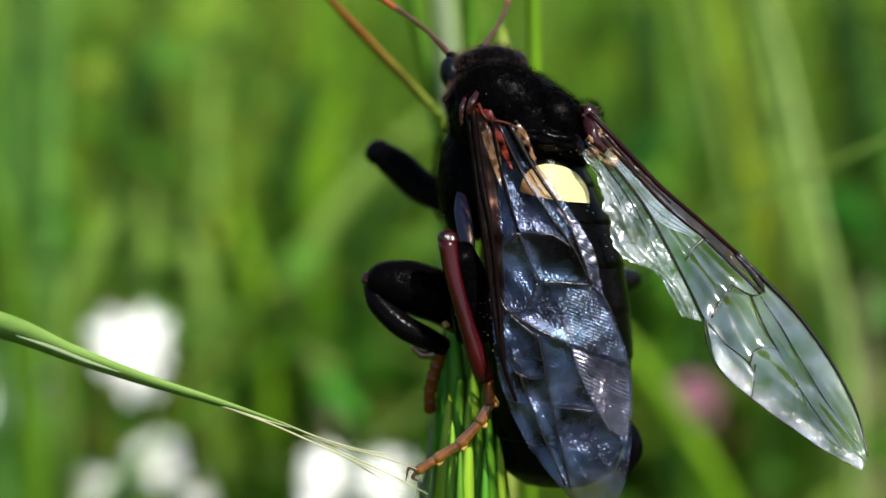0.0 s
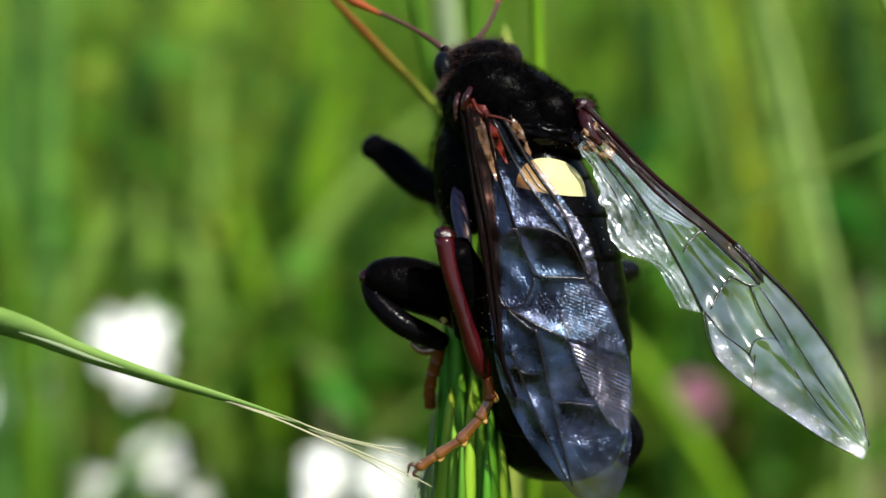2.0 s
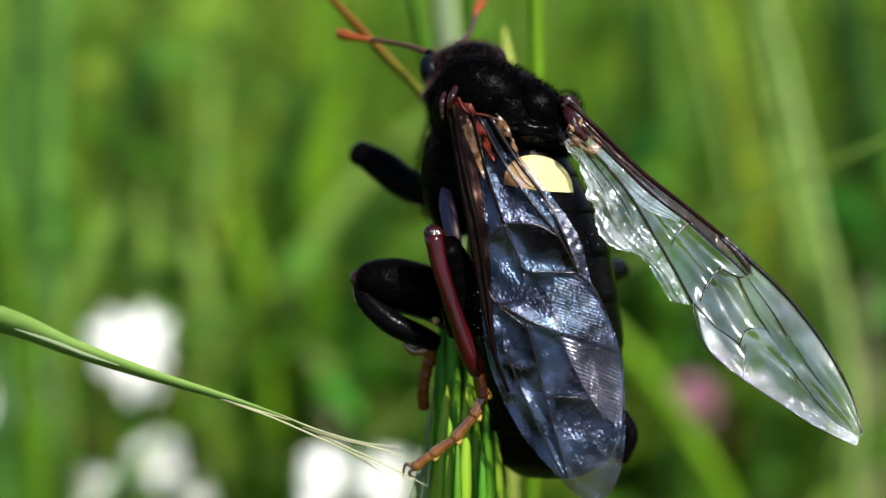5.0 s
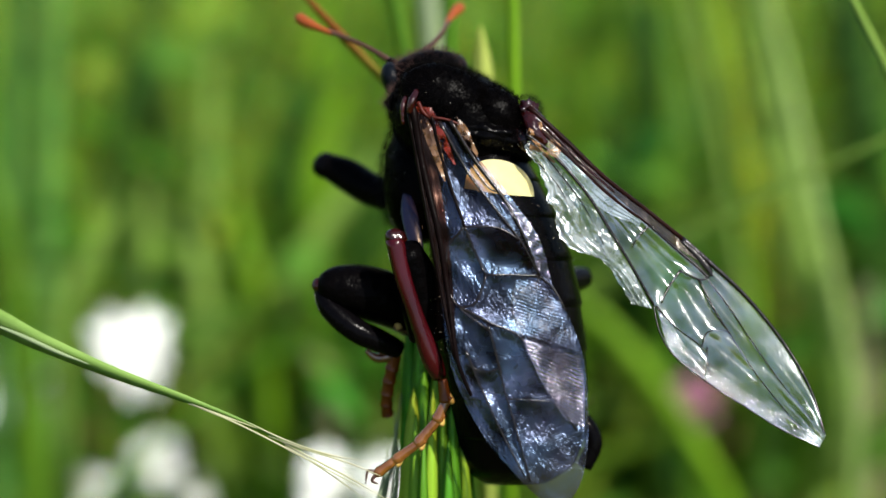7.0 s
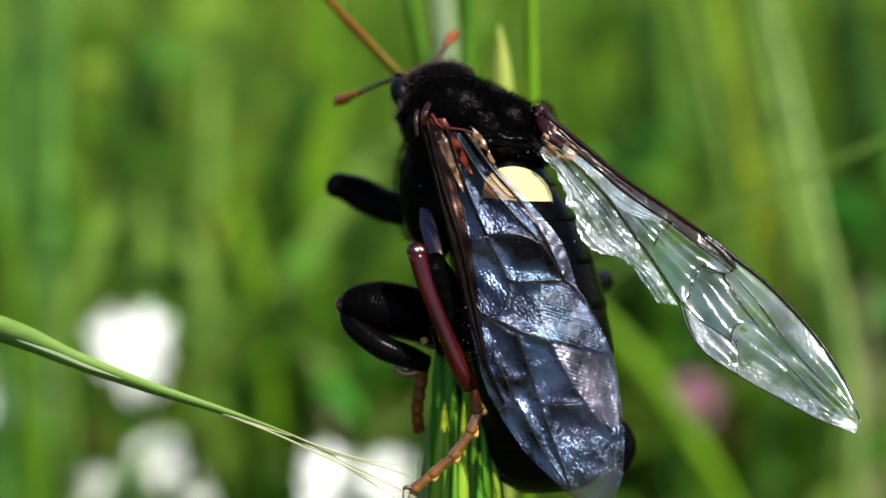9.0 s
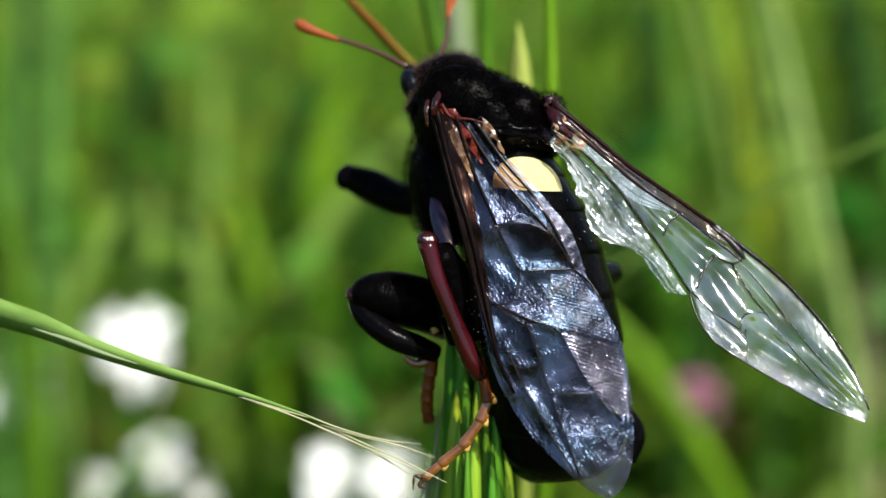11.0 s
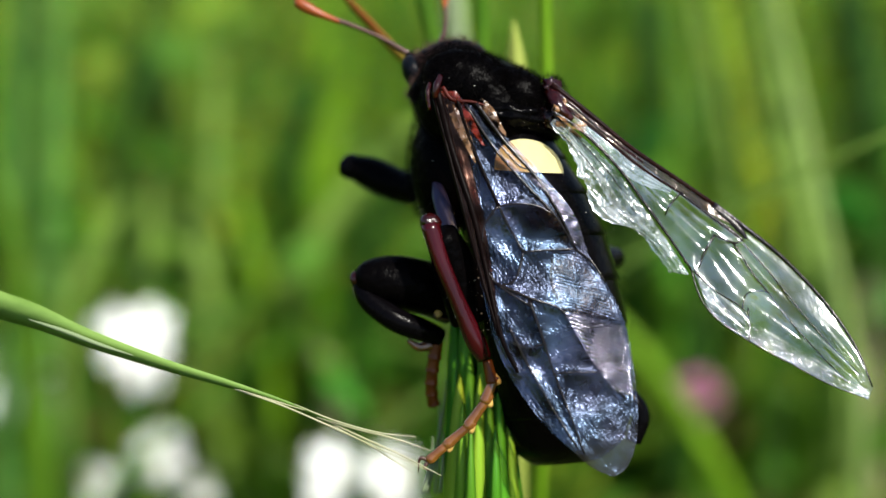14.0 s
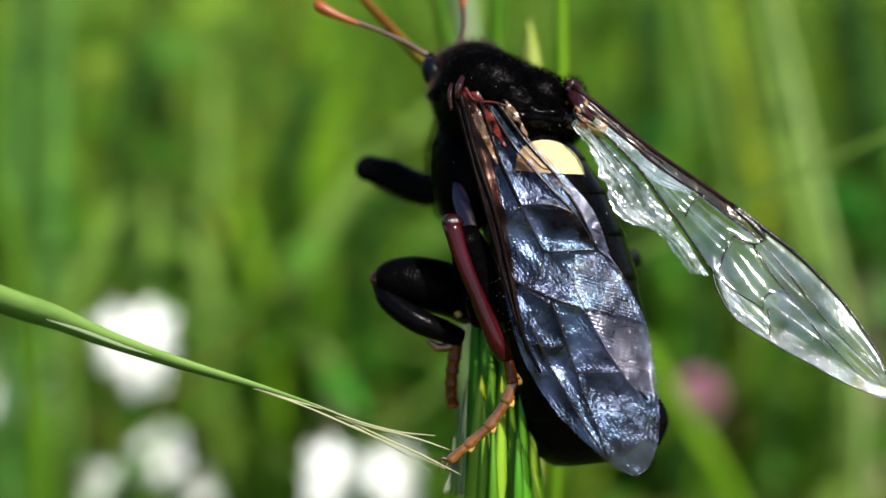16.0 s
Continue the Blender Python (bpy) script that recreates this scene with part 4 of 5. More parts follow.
    def lift_h(u, v):
        return 2.3 - 0.32 * (u - 8.0) - 0.1 * (v - 5.5) + 0.12 * math.sin(u * 2.1 + v) + 0.30 * noise.noise(Vector((u * 1.5 + v * 0.9, v * 0.7 - u * 0.4, 6)))

    lead = [(7.08, 5.73), (8.34, 4.68), (10.08, 2.67), (11.43, 0.39), (12.63, -1.68), (13.44, -3.33)]
    trail = [(6.78, 5.37), (7.68, 3.93), (8.34, 1.68), (9.03, -0.03), (10.98, -0.87), (12.36, -3.12)]
    hind = wing_sheet(lead, trail, lift_h, SKIN_BLUE, "hind_wing", root, "clear crinkled hind wing", 40, 10, 0.14, ragged=0.18)
    vein([(7.38, 4.68), (8.73, 3.03), (9.33, 1.38)], 0.05, 0.03, lift_h, hind)
    vein([(7.98, 4.83), (9.78, 2.43), (10.98, 0.03)], 0.05, 0.03, lift_h, hind)
    vein([(7.08, 5.37), (7.68, 5.13), (8.43, 4.53)], 0.22, 0.08, lift_h, hind, TAN)

    part("hind_wing_edge", limb([(0.42, 3.35, -0.5), (0.54, 2.12, 0.2), (0.83, 0.62, 0.8), (1.12, -0.27, 1)], [0.15, 0.42, 0.4, 0.2], count=10, flat=0.3), SHEEN_VIOLET, root, "folded hind wing edge coloured with its violet sheen")

    # legs
    front = part("femur", limb([(0.51, 2.56, -4), (-1.59, 3.44, -6), (-3.1, 4.72, -7.2), (-4.24, 5.5, -7.6)], [0.75, 0.95, 0.98, 0.75], count=14), SHELL_DULL, root, "black front thigh")
    part("knee", ball(here((-4.3, 5.5, -7.6)), (0.82, 0.76, 0.76), 30, 0.06, 18), SHELL, front, "rounded black front knee")
    part("tibia", limb([(-4.28, 5.34, -7.6), (-3.14, 4.11, -8.2), (-1.15, 3, -9)], [0.55, 0.45, 0.4], count=10), SHELL, front, "black front shin")
    f = part("femur", limb([(0.86, -3.66, -1.8), (-0.43, -2.65, -1.2), (-2.24, -2.03, -0.7), (-3.74, -1.72, -0.4), (-4.34, -1.6, -0.4)], [1.1, 1.44, 1.42, 1.0, 0.5], count=16), SHELL_DULL, root, "stout black hind thigh")
    part("tibia", limb([(-4.2, -1.96, -0.5), (-3.73, -2.98, -0.2), (-2.4, -4.14, 0), (-1.08, -4.79, -0.3), (-0.12, -5.25, -0.8)], [0.45, 0.6, 0.66, 0.62, 0.5], count=12), SHELL, f, "black hind shin folded under the thigh")
    part("spur", limb([(-0.36, -4.05, -0.6), (0.18, -4.28, -0.8), (0.67, -4.29, -1)], [0.10, 0.08, 0.02], count=6), STALK, f, "dark spur")
    part("knee", ball(here((-4.31, -1.72, -0.3)), (0.42, 0.42, 0.42), 0, 0.1, 12), HINGE, f, "brown knee joint")
    part("knee_joint", limb([(-0.24, -3.66, -0.6), (-0.06, -4.14, -0.6)], [0.22, 0.2], count=8), PADS, f, "pale joint")
    part("tarsus", limb([(-0.58, -5.6, -1), (-1.33, -5.67, -0.8), (-1.88, -5.26, -0.6)], [0.3, 0.25, 0.12], count=10), AMBER, root, "amber foot")
    foot([(-0.36, -5.69, -1), (-0.67, -6.85, -1.4), (-0.86, -7.96, -1.8), (-0.8, -8.87, -2.2)], (0.42, 0.36), root, False)
    f = part("femur", limb([(1.61, -4.43, 0.6), (0.91, -1.73, 1.6), (0.32, 0.03, 2.6)], [1.2, 1.15, 0.8], count=14), SHELL_DULL, root, "black middle thigh")
    part("tibia", limb([(-0.23, 0.49, 3.1), (0.17, -1.41, 3), (0.9, -3.73, 2.7), (1.57, -5.64, 2.3), (1.98, -6.62, 2)], [0.50, 0.43, 0.42, 0.52, 0.40], count=14), WINE, f, "shiny wine red shin")
    part("knee", ball(here((-0.17, 0.55, 3)), (0.58, 0.5, 0.52), -20, 0.12, 16), HINGE, f, "dark red knee")
    foot([(2.16, -7.04, 1.9), (2.28, -7.93, 1.8), (1.79, -8.91, 1.7), (0.76, -10.11, 1.5), (-0.41, -10.95, 1.2), (-1.36, -11.63, 1)], (0.36, 0.29), root)
    part("femur", limb([(8.74, -1.87, -4), (10.08, -1.52, -5.8), (10.71, -1.4, -6.4)], [0.8, 0.75, 0.6], count=12), SHELL, root, "black hind thigh")
    part("tibia", limb([(9.33, -8.96, -2.4), (10.08, -9.61, -2.2), (10.45, -10.63, -2.2), (9.92, -11.87, -2.4)], [0.5, 0.5, 0.5, 0.45], count=12), SHELL, root, "black shin")
    part("bristle", limb([(10.04, -8.54, -1.5), (10.27, -8.29, -1.4), (10.34, -7.92, -1.4)], [0.02, 0.02, 0.01], count=5), STALK, root)

    # bright grains added where hairs and shell catch the sun
    specks(root, here((1.24, -2.32, 1.4)), (1.25, 3.2, 1.2), 70, 31, 14)
    specks(root, here((2.45, 7.92, 1.9)), (2.42, 1.72, 1.32), 12, 32, -22)
    specks(root, here((4.25, 6.2, 2.1)), (2.5, 0.97, 0.92), 14, 33, -12)
    specks(root, here((6.56, 0.64, -0.9)), (3.3, 4.0, 3.35), 90, 34, 6)
    specks(root, here((1.31, 4.38, -2.6)), (2.2, 3.9, 2.65), 60, 35, -6)

    # antennae
    feelers = []
    for u, v, w in ((-0.28, 10.57, -2), (1.36, 11.04, -2.2)):
        a = part("antenna", tube([(0, 0, 0), (0.15, 1.8, 0), (0.08, 3.6, 0), (-0.1, 5.2, 0)], [0.20, 0.14, 0.14, 0.17], 10), STALK, root, "thin jointed brown antenna")
        part("club", tube([(-0.03, 4.4, 0), (-0.1, 5.2, 0), (-0.13, 5.9, 0), (-0.12, 6.5, 0), (-0.07, 6.95, 0), (-0.02, 7.2, 0)], [0.16, 0.19, 0.27, 0.33, 0.30, 0.10], 12), CLUB, a, "orange club")
        part("antenna_socket", ball(here((u, v, w)), (0.3, 0.25, 0.3), 0, 0, 10), SHELL, head)
        feelers.append((a, Vector(here((u, v, w)))))
    return root, feelers, front


# ---- the plant it clings to ----
def build_spike():
    root = thing("grass_spike", PLANE, "green awned grass spike that the insect clings to", "grass")
    low = PLANE.inverted() @ Vector((0.006, 0.012, -0.01))
    part("stem", tube([tuple(np.array((1.67, -15.27, -2.2)) * (1 - q) + np.array(low / MM) * q) for q in (0, 0.25, 0.5, 0.75, 1)], [0.5, 0.6, 0.7, 0.8, 1.0], 10), LEAF, root, "green stem")
    part("spike_core", tube([(1.7, -16.3, -3.4), (1.44, -10.62, -3.2), (1.19, -6.86, -3.2), (0.88, -3.74, -3.4)], [1.5, 1.45, 1.2, 0.5], 14, flat=0.6), LEMMA, root, "close-set green husks of the core")
    for x0, y0, x1, y1, wide, w in [(0.48, -15.57, 0.03, -3.93, 50, -2.6), (1.02, -15.57, 0.6, -3.57, 54, -2.3), (1.62, -15.57, 1.2, -4.02, 56, -2.5), (2.16, -15.57, 1.74, -4.47, 54, -2.2), (2.88, -15.57, 2.34, -5.97, 50, -2.2),
                                   (0.12, -15.57, 0.33, -7.47, 40, -1.3), (0.84, -15.57, 0.84, -6.42, 46, -1.5), (1.62, -15.57, 1.56, -5.97, 48, -1.3), (2.34, -15.57, 2.16, -6.87, 46, -1.4), (3, -15.57, 2.7, -7.47, 28, -1.6),
                                   (0.48, -15.57, 0.48, -8.82, 26, -0.5), (1.14, -15.57, 1.38, -7.53, 28, -0.2), (1.86, -15.57, 1.89, -8.22, 26, -0.5), (2.52, -15.57, 2.4, -7.92, 26, -0.6), (3.18, -15.57, 2.91, -9.12, 22, -0.9),
                                   (0.84, -15.57, 0.9, -10.02, 20, 0.3), (2.16, -15.57, 2.22, -10.17, 22, 0.2)]:
        a, b = slid(x0, y0, w), slid(x1, y1, w)
        line = [Vector(q) * MM for q in smooth([a, tuple((np.array(a) * 0.55 + np.array(b) * 0.45) + np.array([0, 0, 0.5])), b], 7)]
        n = len(line)
        widths = [wide * 0.042 * MM * (1 - i / (n - 1)) ** 0.55 for i in range(n)]
        # four husks take the brighter colour, as if the sun reached them
        part("husk", grass_mesh(bmesh.new(), line, widths, 0.16, (1, 0, 0)), LEMMA_SUNLIT if x1 in (0.48, 1.38, 0.33, 2.91) else LEMMA, root)
    for x0, y0, x1, y1, w in [(-1.32, -13.77, -0.36, -7.77, -3), (-0.96, -13.77, -0.72, -8.82, -4), (-0.42, -13.77, -0.12, -8.37, -3.5), (-1.47, -13.77, -1.08, -10.77, -2.5), (-0.72, -13.77, -0.57, -10.47, -2), (-1.68, -13.77, -1.26, -11.91, -1)]:
        a, b = slid(x0, y0, w), slid(x1, y1, w)
        part("awn", tube([a, tuple((np.array(a) + np.array(b)) / 2 + np.array([0.08, 0, 0])), b], [0.10, 0.09, 0.03], 6), GREY_AWN, root, "thin grey-green awn")
    return root


def build_side_blade():
    """The leaf that bends in from the side and frays into straw-coloured awns."""
    root = thing("bent_grass", PLANE @ Matrix.Translation(Vector((-11.28, -7.96, 1.5)) * MM), "arching green grass blade that frays into straw awns", "grass")
    o = np.array((-11.28, -7.96, 1.5))
    pts = [(-62.97, -32.21, -30), (-46.68, -7.12, -14), (-33.48, -2.21, -5), (-23.84, -3.98, -1), (-19.54, -5.41, 0.3), (-15.5, -6.72, 1), (-11.28, -7.93, 1.5), (-7.72, -9.1, 1.8), (-5.37, -10.12, 2)]
    down = PLANE.inverted() @ Vector((-0.03, 0.03, -0.01)) / MM
    pts = [(down[0] - 20, down[1], down[2])] + pts
    wid = [3.0, 2.6, 2.3, 1.9, 1.6, 1.1, 0.72, 0.44, 0.22, 0.06]
    line = smooth([(*p, w) for p, w in zip(pts, wid)], 8)
    bm = grass_mesh(bmesh.new(), [Vector(q[:3] - o) * MM for q in line], [q[3] * MM for q in line], 0.35, (0.25, 0.9, 0.35))
    part("leaf", bm, BLADE, root, "folded green leaf")
    part("leaf_edge", tube([tuple(np.array(q) - o) for q in ((-22.6, -4.55, 0.1), (-20.6, -5.14, 0.5), (-18.6, -5.83, 0.9), (-16.8, -6.36, 1.2))], [0.03, 0.11, 0.10, 0.02], 8), WHITISH, root, "whitish rolled leaf edge")
    for p in ([(-11.41, -8.07, 1.6), (-8.88, -8.88, 1.9), (-5.94, -10.11, 2.1), (-1.42, -12.11, 2.3)], [(-8.3, -8.79, 1.9), (-6.09, -9.64, 2.1), (-3.9, -10.21, 2.2), (-1.98, -10.4, 2.3)],
              [(-7.13, -9.46, 1.9), (-5.36, -9.96, 2.1), (-3.03, -10.53, 2.2), (-1.22, -11.12, 2.3)], [(-6.54, -9.67, 1.9), (-4.78, -10.46, 2.1), (-2.73, -11.37, 2.2), (-0.64, -12.42, 2.2)],
              [(-6.25, -9.9, 1.9), (-4.2, -11, 2), (-2.16, -12.28, 2)], [(-11.25, -8.06, 1.7), (-9.48, -8.6, 1.8), (-7.71, -9.11, 1.9)]):
        part("awn", tube([tuple(np.array(q) - o) for q in p], [0.02] + [0.046] * (len(p) - 2) + [0.015], 6), STRAW, root, "straw-coloured awn")
    return root


build_ground()
insect, feelers, front_leg = build_insect()
spike = build_spike()
side_blade = build_side_blade()

# leaves close behind the insect that sway with it
SWAY = [
    leaf_through(*(5.13, 4.23), *(4.98, 13.23), -16, 0.85, LIME_LEAF, "grass_leaf", "bright green upright grass leaf behind the insect", 0.6),
    leaf_through(*(1.62, 4.23), *(1.62, 13.23), -20, 1.0, LEAF, "grass_leaf", "dark green grass stalk behind the insect", 0.6),
    leaf_through(*(3.63, 4.23), *(3.36, 10.98), -14, 1.5, PALE_TIP, "grass_leaf", "pale yellow-green grass tip behind the insect", 0.15),
    leaf_through(*(0.78, 6.33), *(-5.76, 13.23), -10, 0.58, RUSTY_LEAF, "grass_leaf", "green grass leaf with a rusty brown tip", 0.25),
    leaf_through(*(0.48, 9.03), *(0.12, 13.23), -50, 2.0, WHITISH, "grass_leaf", "whitish grass sheath behind the insect", 0.5),
    leaf_through(*(0.18, 5.73), *(-1.47, 13.23), -24, 1.0, LEAF, "grass_leaf", "green grass leaf behind the insect", 0.5),
]
side_stem = leaf_through(*(24.48, 6.03), *(20.82, 13.23), -12, 0.5, PALE_LEAF, "grass_leaf", "thin pale grass stalk in the sun", 0.4)

# broad leaves further back; the darkest stand in for shaded gaps
for x0, y0, x1, y1, w, wide, m, lab in [
    (-20.16, -13.23, -20.76, 13.23, -260, 6,BLUE_LEAF,"broad bluish-green grass leaf in the meadow"), (-22.92, -13.23, -23.37, 13.23, -190, 3,BLUE_LEAF,"narrow bluish-green grass leaf in the meadow"),
    (-13.62, -5.97, -12.96, 7.53, -300, 7,PALE_LEAF,"broad pale green grass leaf in the meadow"), (-10.62, -13.23, -7.32, 13.23, -320, 6,LIME_LEAF,"yellow-green grass leaf in the meadow"),
    (-9.12, -3.57, -2.82, 8.13, -240, 6,PALE_LEAF,"slanting pale grass leaf in the meadow"), (-21.72, -13.23, -23.82, 4.23, -160, 5,LEAF,"dark green grass leaf in the meadow"),
    (16.53, -13.23, 13.83, 13.23, -260, 3.5,PALE_LEAF,"pale green grass leaf in the meadow"),
    (19.83, -13.23, 18.03, 13.23, -260, 7,PALE_LEAF,"broad pale green grass leaf in the meadow"), (21.48, -13.23, 19.68, 7.23, -260, 7,PALE_LEAF,"pale green grass leaf in the meadow"),
    (12.63, -13.23, 13.08, -4.47, -270, 12,SHADE_LEAF,"broad leaf coloured dark to stand in for shade"), (22.68, -5.97, 22.44, 5.43, -300, 10,SHADE_LEAF,"leaf coloured dark for a shaded hollow"),
    (-22.5, -1.17, -22.32, 14.43, -220, 6,SHADE_LEAF,"dark green grass leaf in the meadow"), (-14.76, 0.63, -15.42, 14.13, -340, 9,SHADE_LEAF,"broad leaf coloured dark to stand in for shade"),
    (-8.37, -13.23, -9.42, -5.97, -285, 9,LEAF,"broad green leaf in the meadow"),
    (9.18, 2.43, 8.34, 8.73, -300, 11,SHADE_LEAF,"broad leaf coloured dark to stand in for shade"), (21.18, -8.97, 20.82, -1.77, -255, 6,PALE_LEAF,"short pale grass leaf in the meadow"),
    (22.86, -10.77, 22.68, -3.57, -270, 6,PALE_HEAD,"dry brown grass leaf in the meadow"), (16.38, -13.23, 17.13, -5.97, -310, 12,SHADE_LEAF,"broad leaf coloured dark to stand in for shade"),
    (-11.52, -9.57, -11.97, -2.37, -320, 9,LEAF,"broad green leaf in the meadow"), (-6.72, 3.33, -5.52, 9.63, -330, 9,LIME_LEAF,"yellow-green leaf tip in the meadow"),
    (7.4, 7.23, 8.4, 12.63, -250, 8,LEAF,"green leaf tip in the meadow"), (11.0, 8.0, 10.6, 13.0, -280, 9,SHADE_LEAF,"leaf coloured dark for a shaded gap"), (12.78, 3.33, 12.18, 11.43, -330, 6,BLUE_LEAF,"bluish-green leaf tip in the meadow"),
    (-6.84, -13.23, -5.52, -6.42, -262, 7,PALE_HEAD,"dry greyish grass leaf in the meadow"), (-3.48, -12.57, -5.82, -5.97, -270, 7,PALE_HEAD,"dry greyish grass leaf in the meadow"),
    (23.4, -2.5, 23.1, 3.4, -330, 14, SHADE_LEAF, "leaf coloured dark for a shaded hollow"),
    (-16.4, -6.0, -16.0, 1.6, -230, 5, PALE_LEAF, "pale green grass leaf in the meadow"), (-12.6, -5.0, -13.4, 1.0, -250, 6, PALE_LEAF, "pale green grass leaf in the meadow"),
    (-9.6, -4.0, -10.6, 2.4, -240, 5, LIME_LEAF, "yellow-green grass leaf in the meadow"), (-20.2, -4.0, -18.4, 2.0, -210, 4, PALE_LEAF, "pale green grass leaf in the meadow"),
    (-8.3, 3.6, -7.4, 8.4, -260, 7, SHADE_LEAF, "leaf coloured dark for a shaded gap"), (-4.2, 0.3, -2.4, 3.6, -230, 7, SHADE_LEAF, "leaf coloured dark for a shaded gap"),
    (22.6, 6.5, 21.6, 13.2, -280, 12, SHADE_LEAF, "broad leaf coloured dark for a shaded hollow"),
    (-17.3, 4.2, -16.6, 10.2, -260, 6, SHADE_LEAF, "leaf coloured dark for a shaded gap"),
    (15.18, -13.23, 8.88, -1.17, -190, 5,LIME_LEAF,"slanting yellow-green grass leaf in the meadow"), (11.58, -13.23, 10.98, 13.23, -330, 8,LEAF,"broad green grass leaf in the meadow"),
]:
    leaf_through(x0, y0, x1, y1, w, wide, m, "grass_leaf", lab, 0.3, bend=0.5)

# the first stalk has its sunlight in the colour
leaf_through(21.8, -7.0, 17.25, 13.2, -130, 2.2, SUN_COLOURED_LEAF, "grass_leaf", "grass stalk coloured pale as if sunlit", 0.3)
leaf_through(16.7, -3.0, 14.1, 13.2, -140, 1.8, LIME_LEAF, "grass_leaf", "bright yellow-green grass stalk in the meadow", 0.3)

for x, y, w, size, tilt, turn, lab in [
    (-16.4, -5.3, -215, 16.5, 10, 14,"open white meadow flower on a thin stem"), (-15.42, -11.37, -225, 11.5, -5, -10,"white meadow flower seen half from above"),
    (-18.78, -12.75, -230, 10, -12, 8,"white meadow flower on a thin stem"), (-13.17, -12.93, -250, 9, -35, 20,"small white meadow flower on its stem"),
    (-5.88, -12.45, -205, 12.5, -10, 4,"white meadow flower on a thin stem"), (-2.67, -12.45, -210, 11.5, -12, 8,"white meadow flower on a thin stem"),
    (-23.4, -7.17, -240, 18, 15, -8,"white meadow flower on a thin stem"),
]:
    white_flower(x, y, w, size, tilt, turn, lab)
clover_flower(*(13.32, -8.13), -240, 11)
build_herbs(150, 51, 0.27, 0.62, 25, "small leafy weeds among the meadow grass")
build_meadow("meadow_grass", 3600, MEADOW, 11, 0.30, 2.6, (0.12, 0.34), 26, "dense green meadow grass behind the insect", (0.004, 0.013))
build_meadow("meadow_grass", 300, MEADOW, 21, 0.36, 0.9, (0.26, 0.46), 24, "tall arching grass blades close behind the insect", (0.003, 0.008))
build_meadow("meadow_grass", 850, MEADOW, 33, 0.46, 1.1, (0.24, 0.44), 27, "thin leaning grass blades behind the insect", (0.0015, 0.005), slope=0.75)
build_meadow("meadow_grass", 520, PALE_LEAF, 41, 0.42, 1.0, (0.20, 0.42), 27, "pale arching grass blades behind the insect", (0.002, 0.006), slope=0.8)
build_meadow("meadow_grass", 1100, DRY, 12, 0.36, 2.6, (0.10, 0.30), 26, "dry straw-coloured grass among the green")
build_meadow("meadow_grass", 22000, MEADOW, 13, 0.45, 3.2, (0.08, 0.24), 155, "shorter meadow grass all round", (0.004, 0.011), 270.0)


# ---- what moves ----
MOVE = [  # seconds, turn about x, y, z in degrees, shift in mm
    (0, 0.41, 0.41, -1.89, 0.3, -0.11, -0.05),
    (0.5, 0.93, 0.3, -1.6, 0.45, -0.17, 0.04),
    (1, 1.12, 0.32, -1.84, -0.7, -0.34, 0.35),
    (1.5, 1.16, 0.39, -1.67, -1.01, -0.41, 0.45),
    (2, 1.34, 0.17, -0.81, 0.2, 0.16, 0.14),
    (2.5, 0.76, 0.27, -1.06, -0.53, -0.41, 0.27),
    (3, 0.33, 0.29, -0.93, -0.38, -0.17, 0.23),
    (3.5, 0, -0, -0, -0, -0, 0),
    (4, 0.36, 0.19, -0.11, -0.09, 0.05, -0.19),
    (4.2, 0.46, 0.12, -0.05, 0.11, 0.28, -0.25),
    (6.3, -2.59, 1.99, 1.64, -1.1, 0.05, -0.35),
    (6.5, -2.52, 2.19, 1.35, -1.16, 0.18, -0.38),
    (7, -2.73, 1.39, 1, -2.27, -0.09, -0.23),
    (7.5, -2.9, 1.67, 1.26, -1.84, 0.04, -0.25),
    (8, -3.25, 1.12, 2.13, -1.71, -0.56, 0.02),
    (8.5, -3.85, 1.85, 3.79, -1.16, -0.55, 0.06),
    (9, -3.88, 1.87, 4.74, -0.93, -0.68, 0.08),
    (9.2, -3.66, 1.5, 4.98, -1.1, -0.59, 0.04),
    (11.3, -4.57, 1.69, 4.69, -0.05, 0.03, -0.31),
    (11.5, -4.89, 1.62, 5.32, 0.26, 0.49, -0.44),
    (12, -4.78, 1.67, 4.76, 0.07, 0.58, -0.43),
    (12.5, -5.02, 1.59, 4.66, -0.57, 0.32, -0.34),
    (13, -4.93, 1.53, 5.18, 0.05, 0.7, -0.54),
    (13.5, -5.08, 1.58, 5.28, -0.25, 0.81, -0.52),
    (14, -5.34, 1.51, 5.29, -0.22, 0.75, -0.52),
    (14.5, -5.61, 1.79, 5.21, 0.19, 0.74, -0.55),
    (15, -5.83, 1.65, 5.24, 0.32, 0.58, -0.52),
    (15.5, -5.98, 1.87, 5.23, 0.44, 0.57, -0.57),
    (16, -5.88, 2.14, 5.16, 0.87, 0.71, -0.68),
]
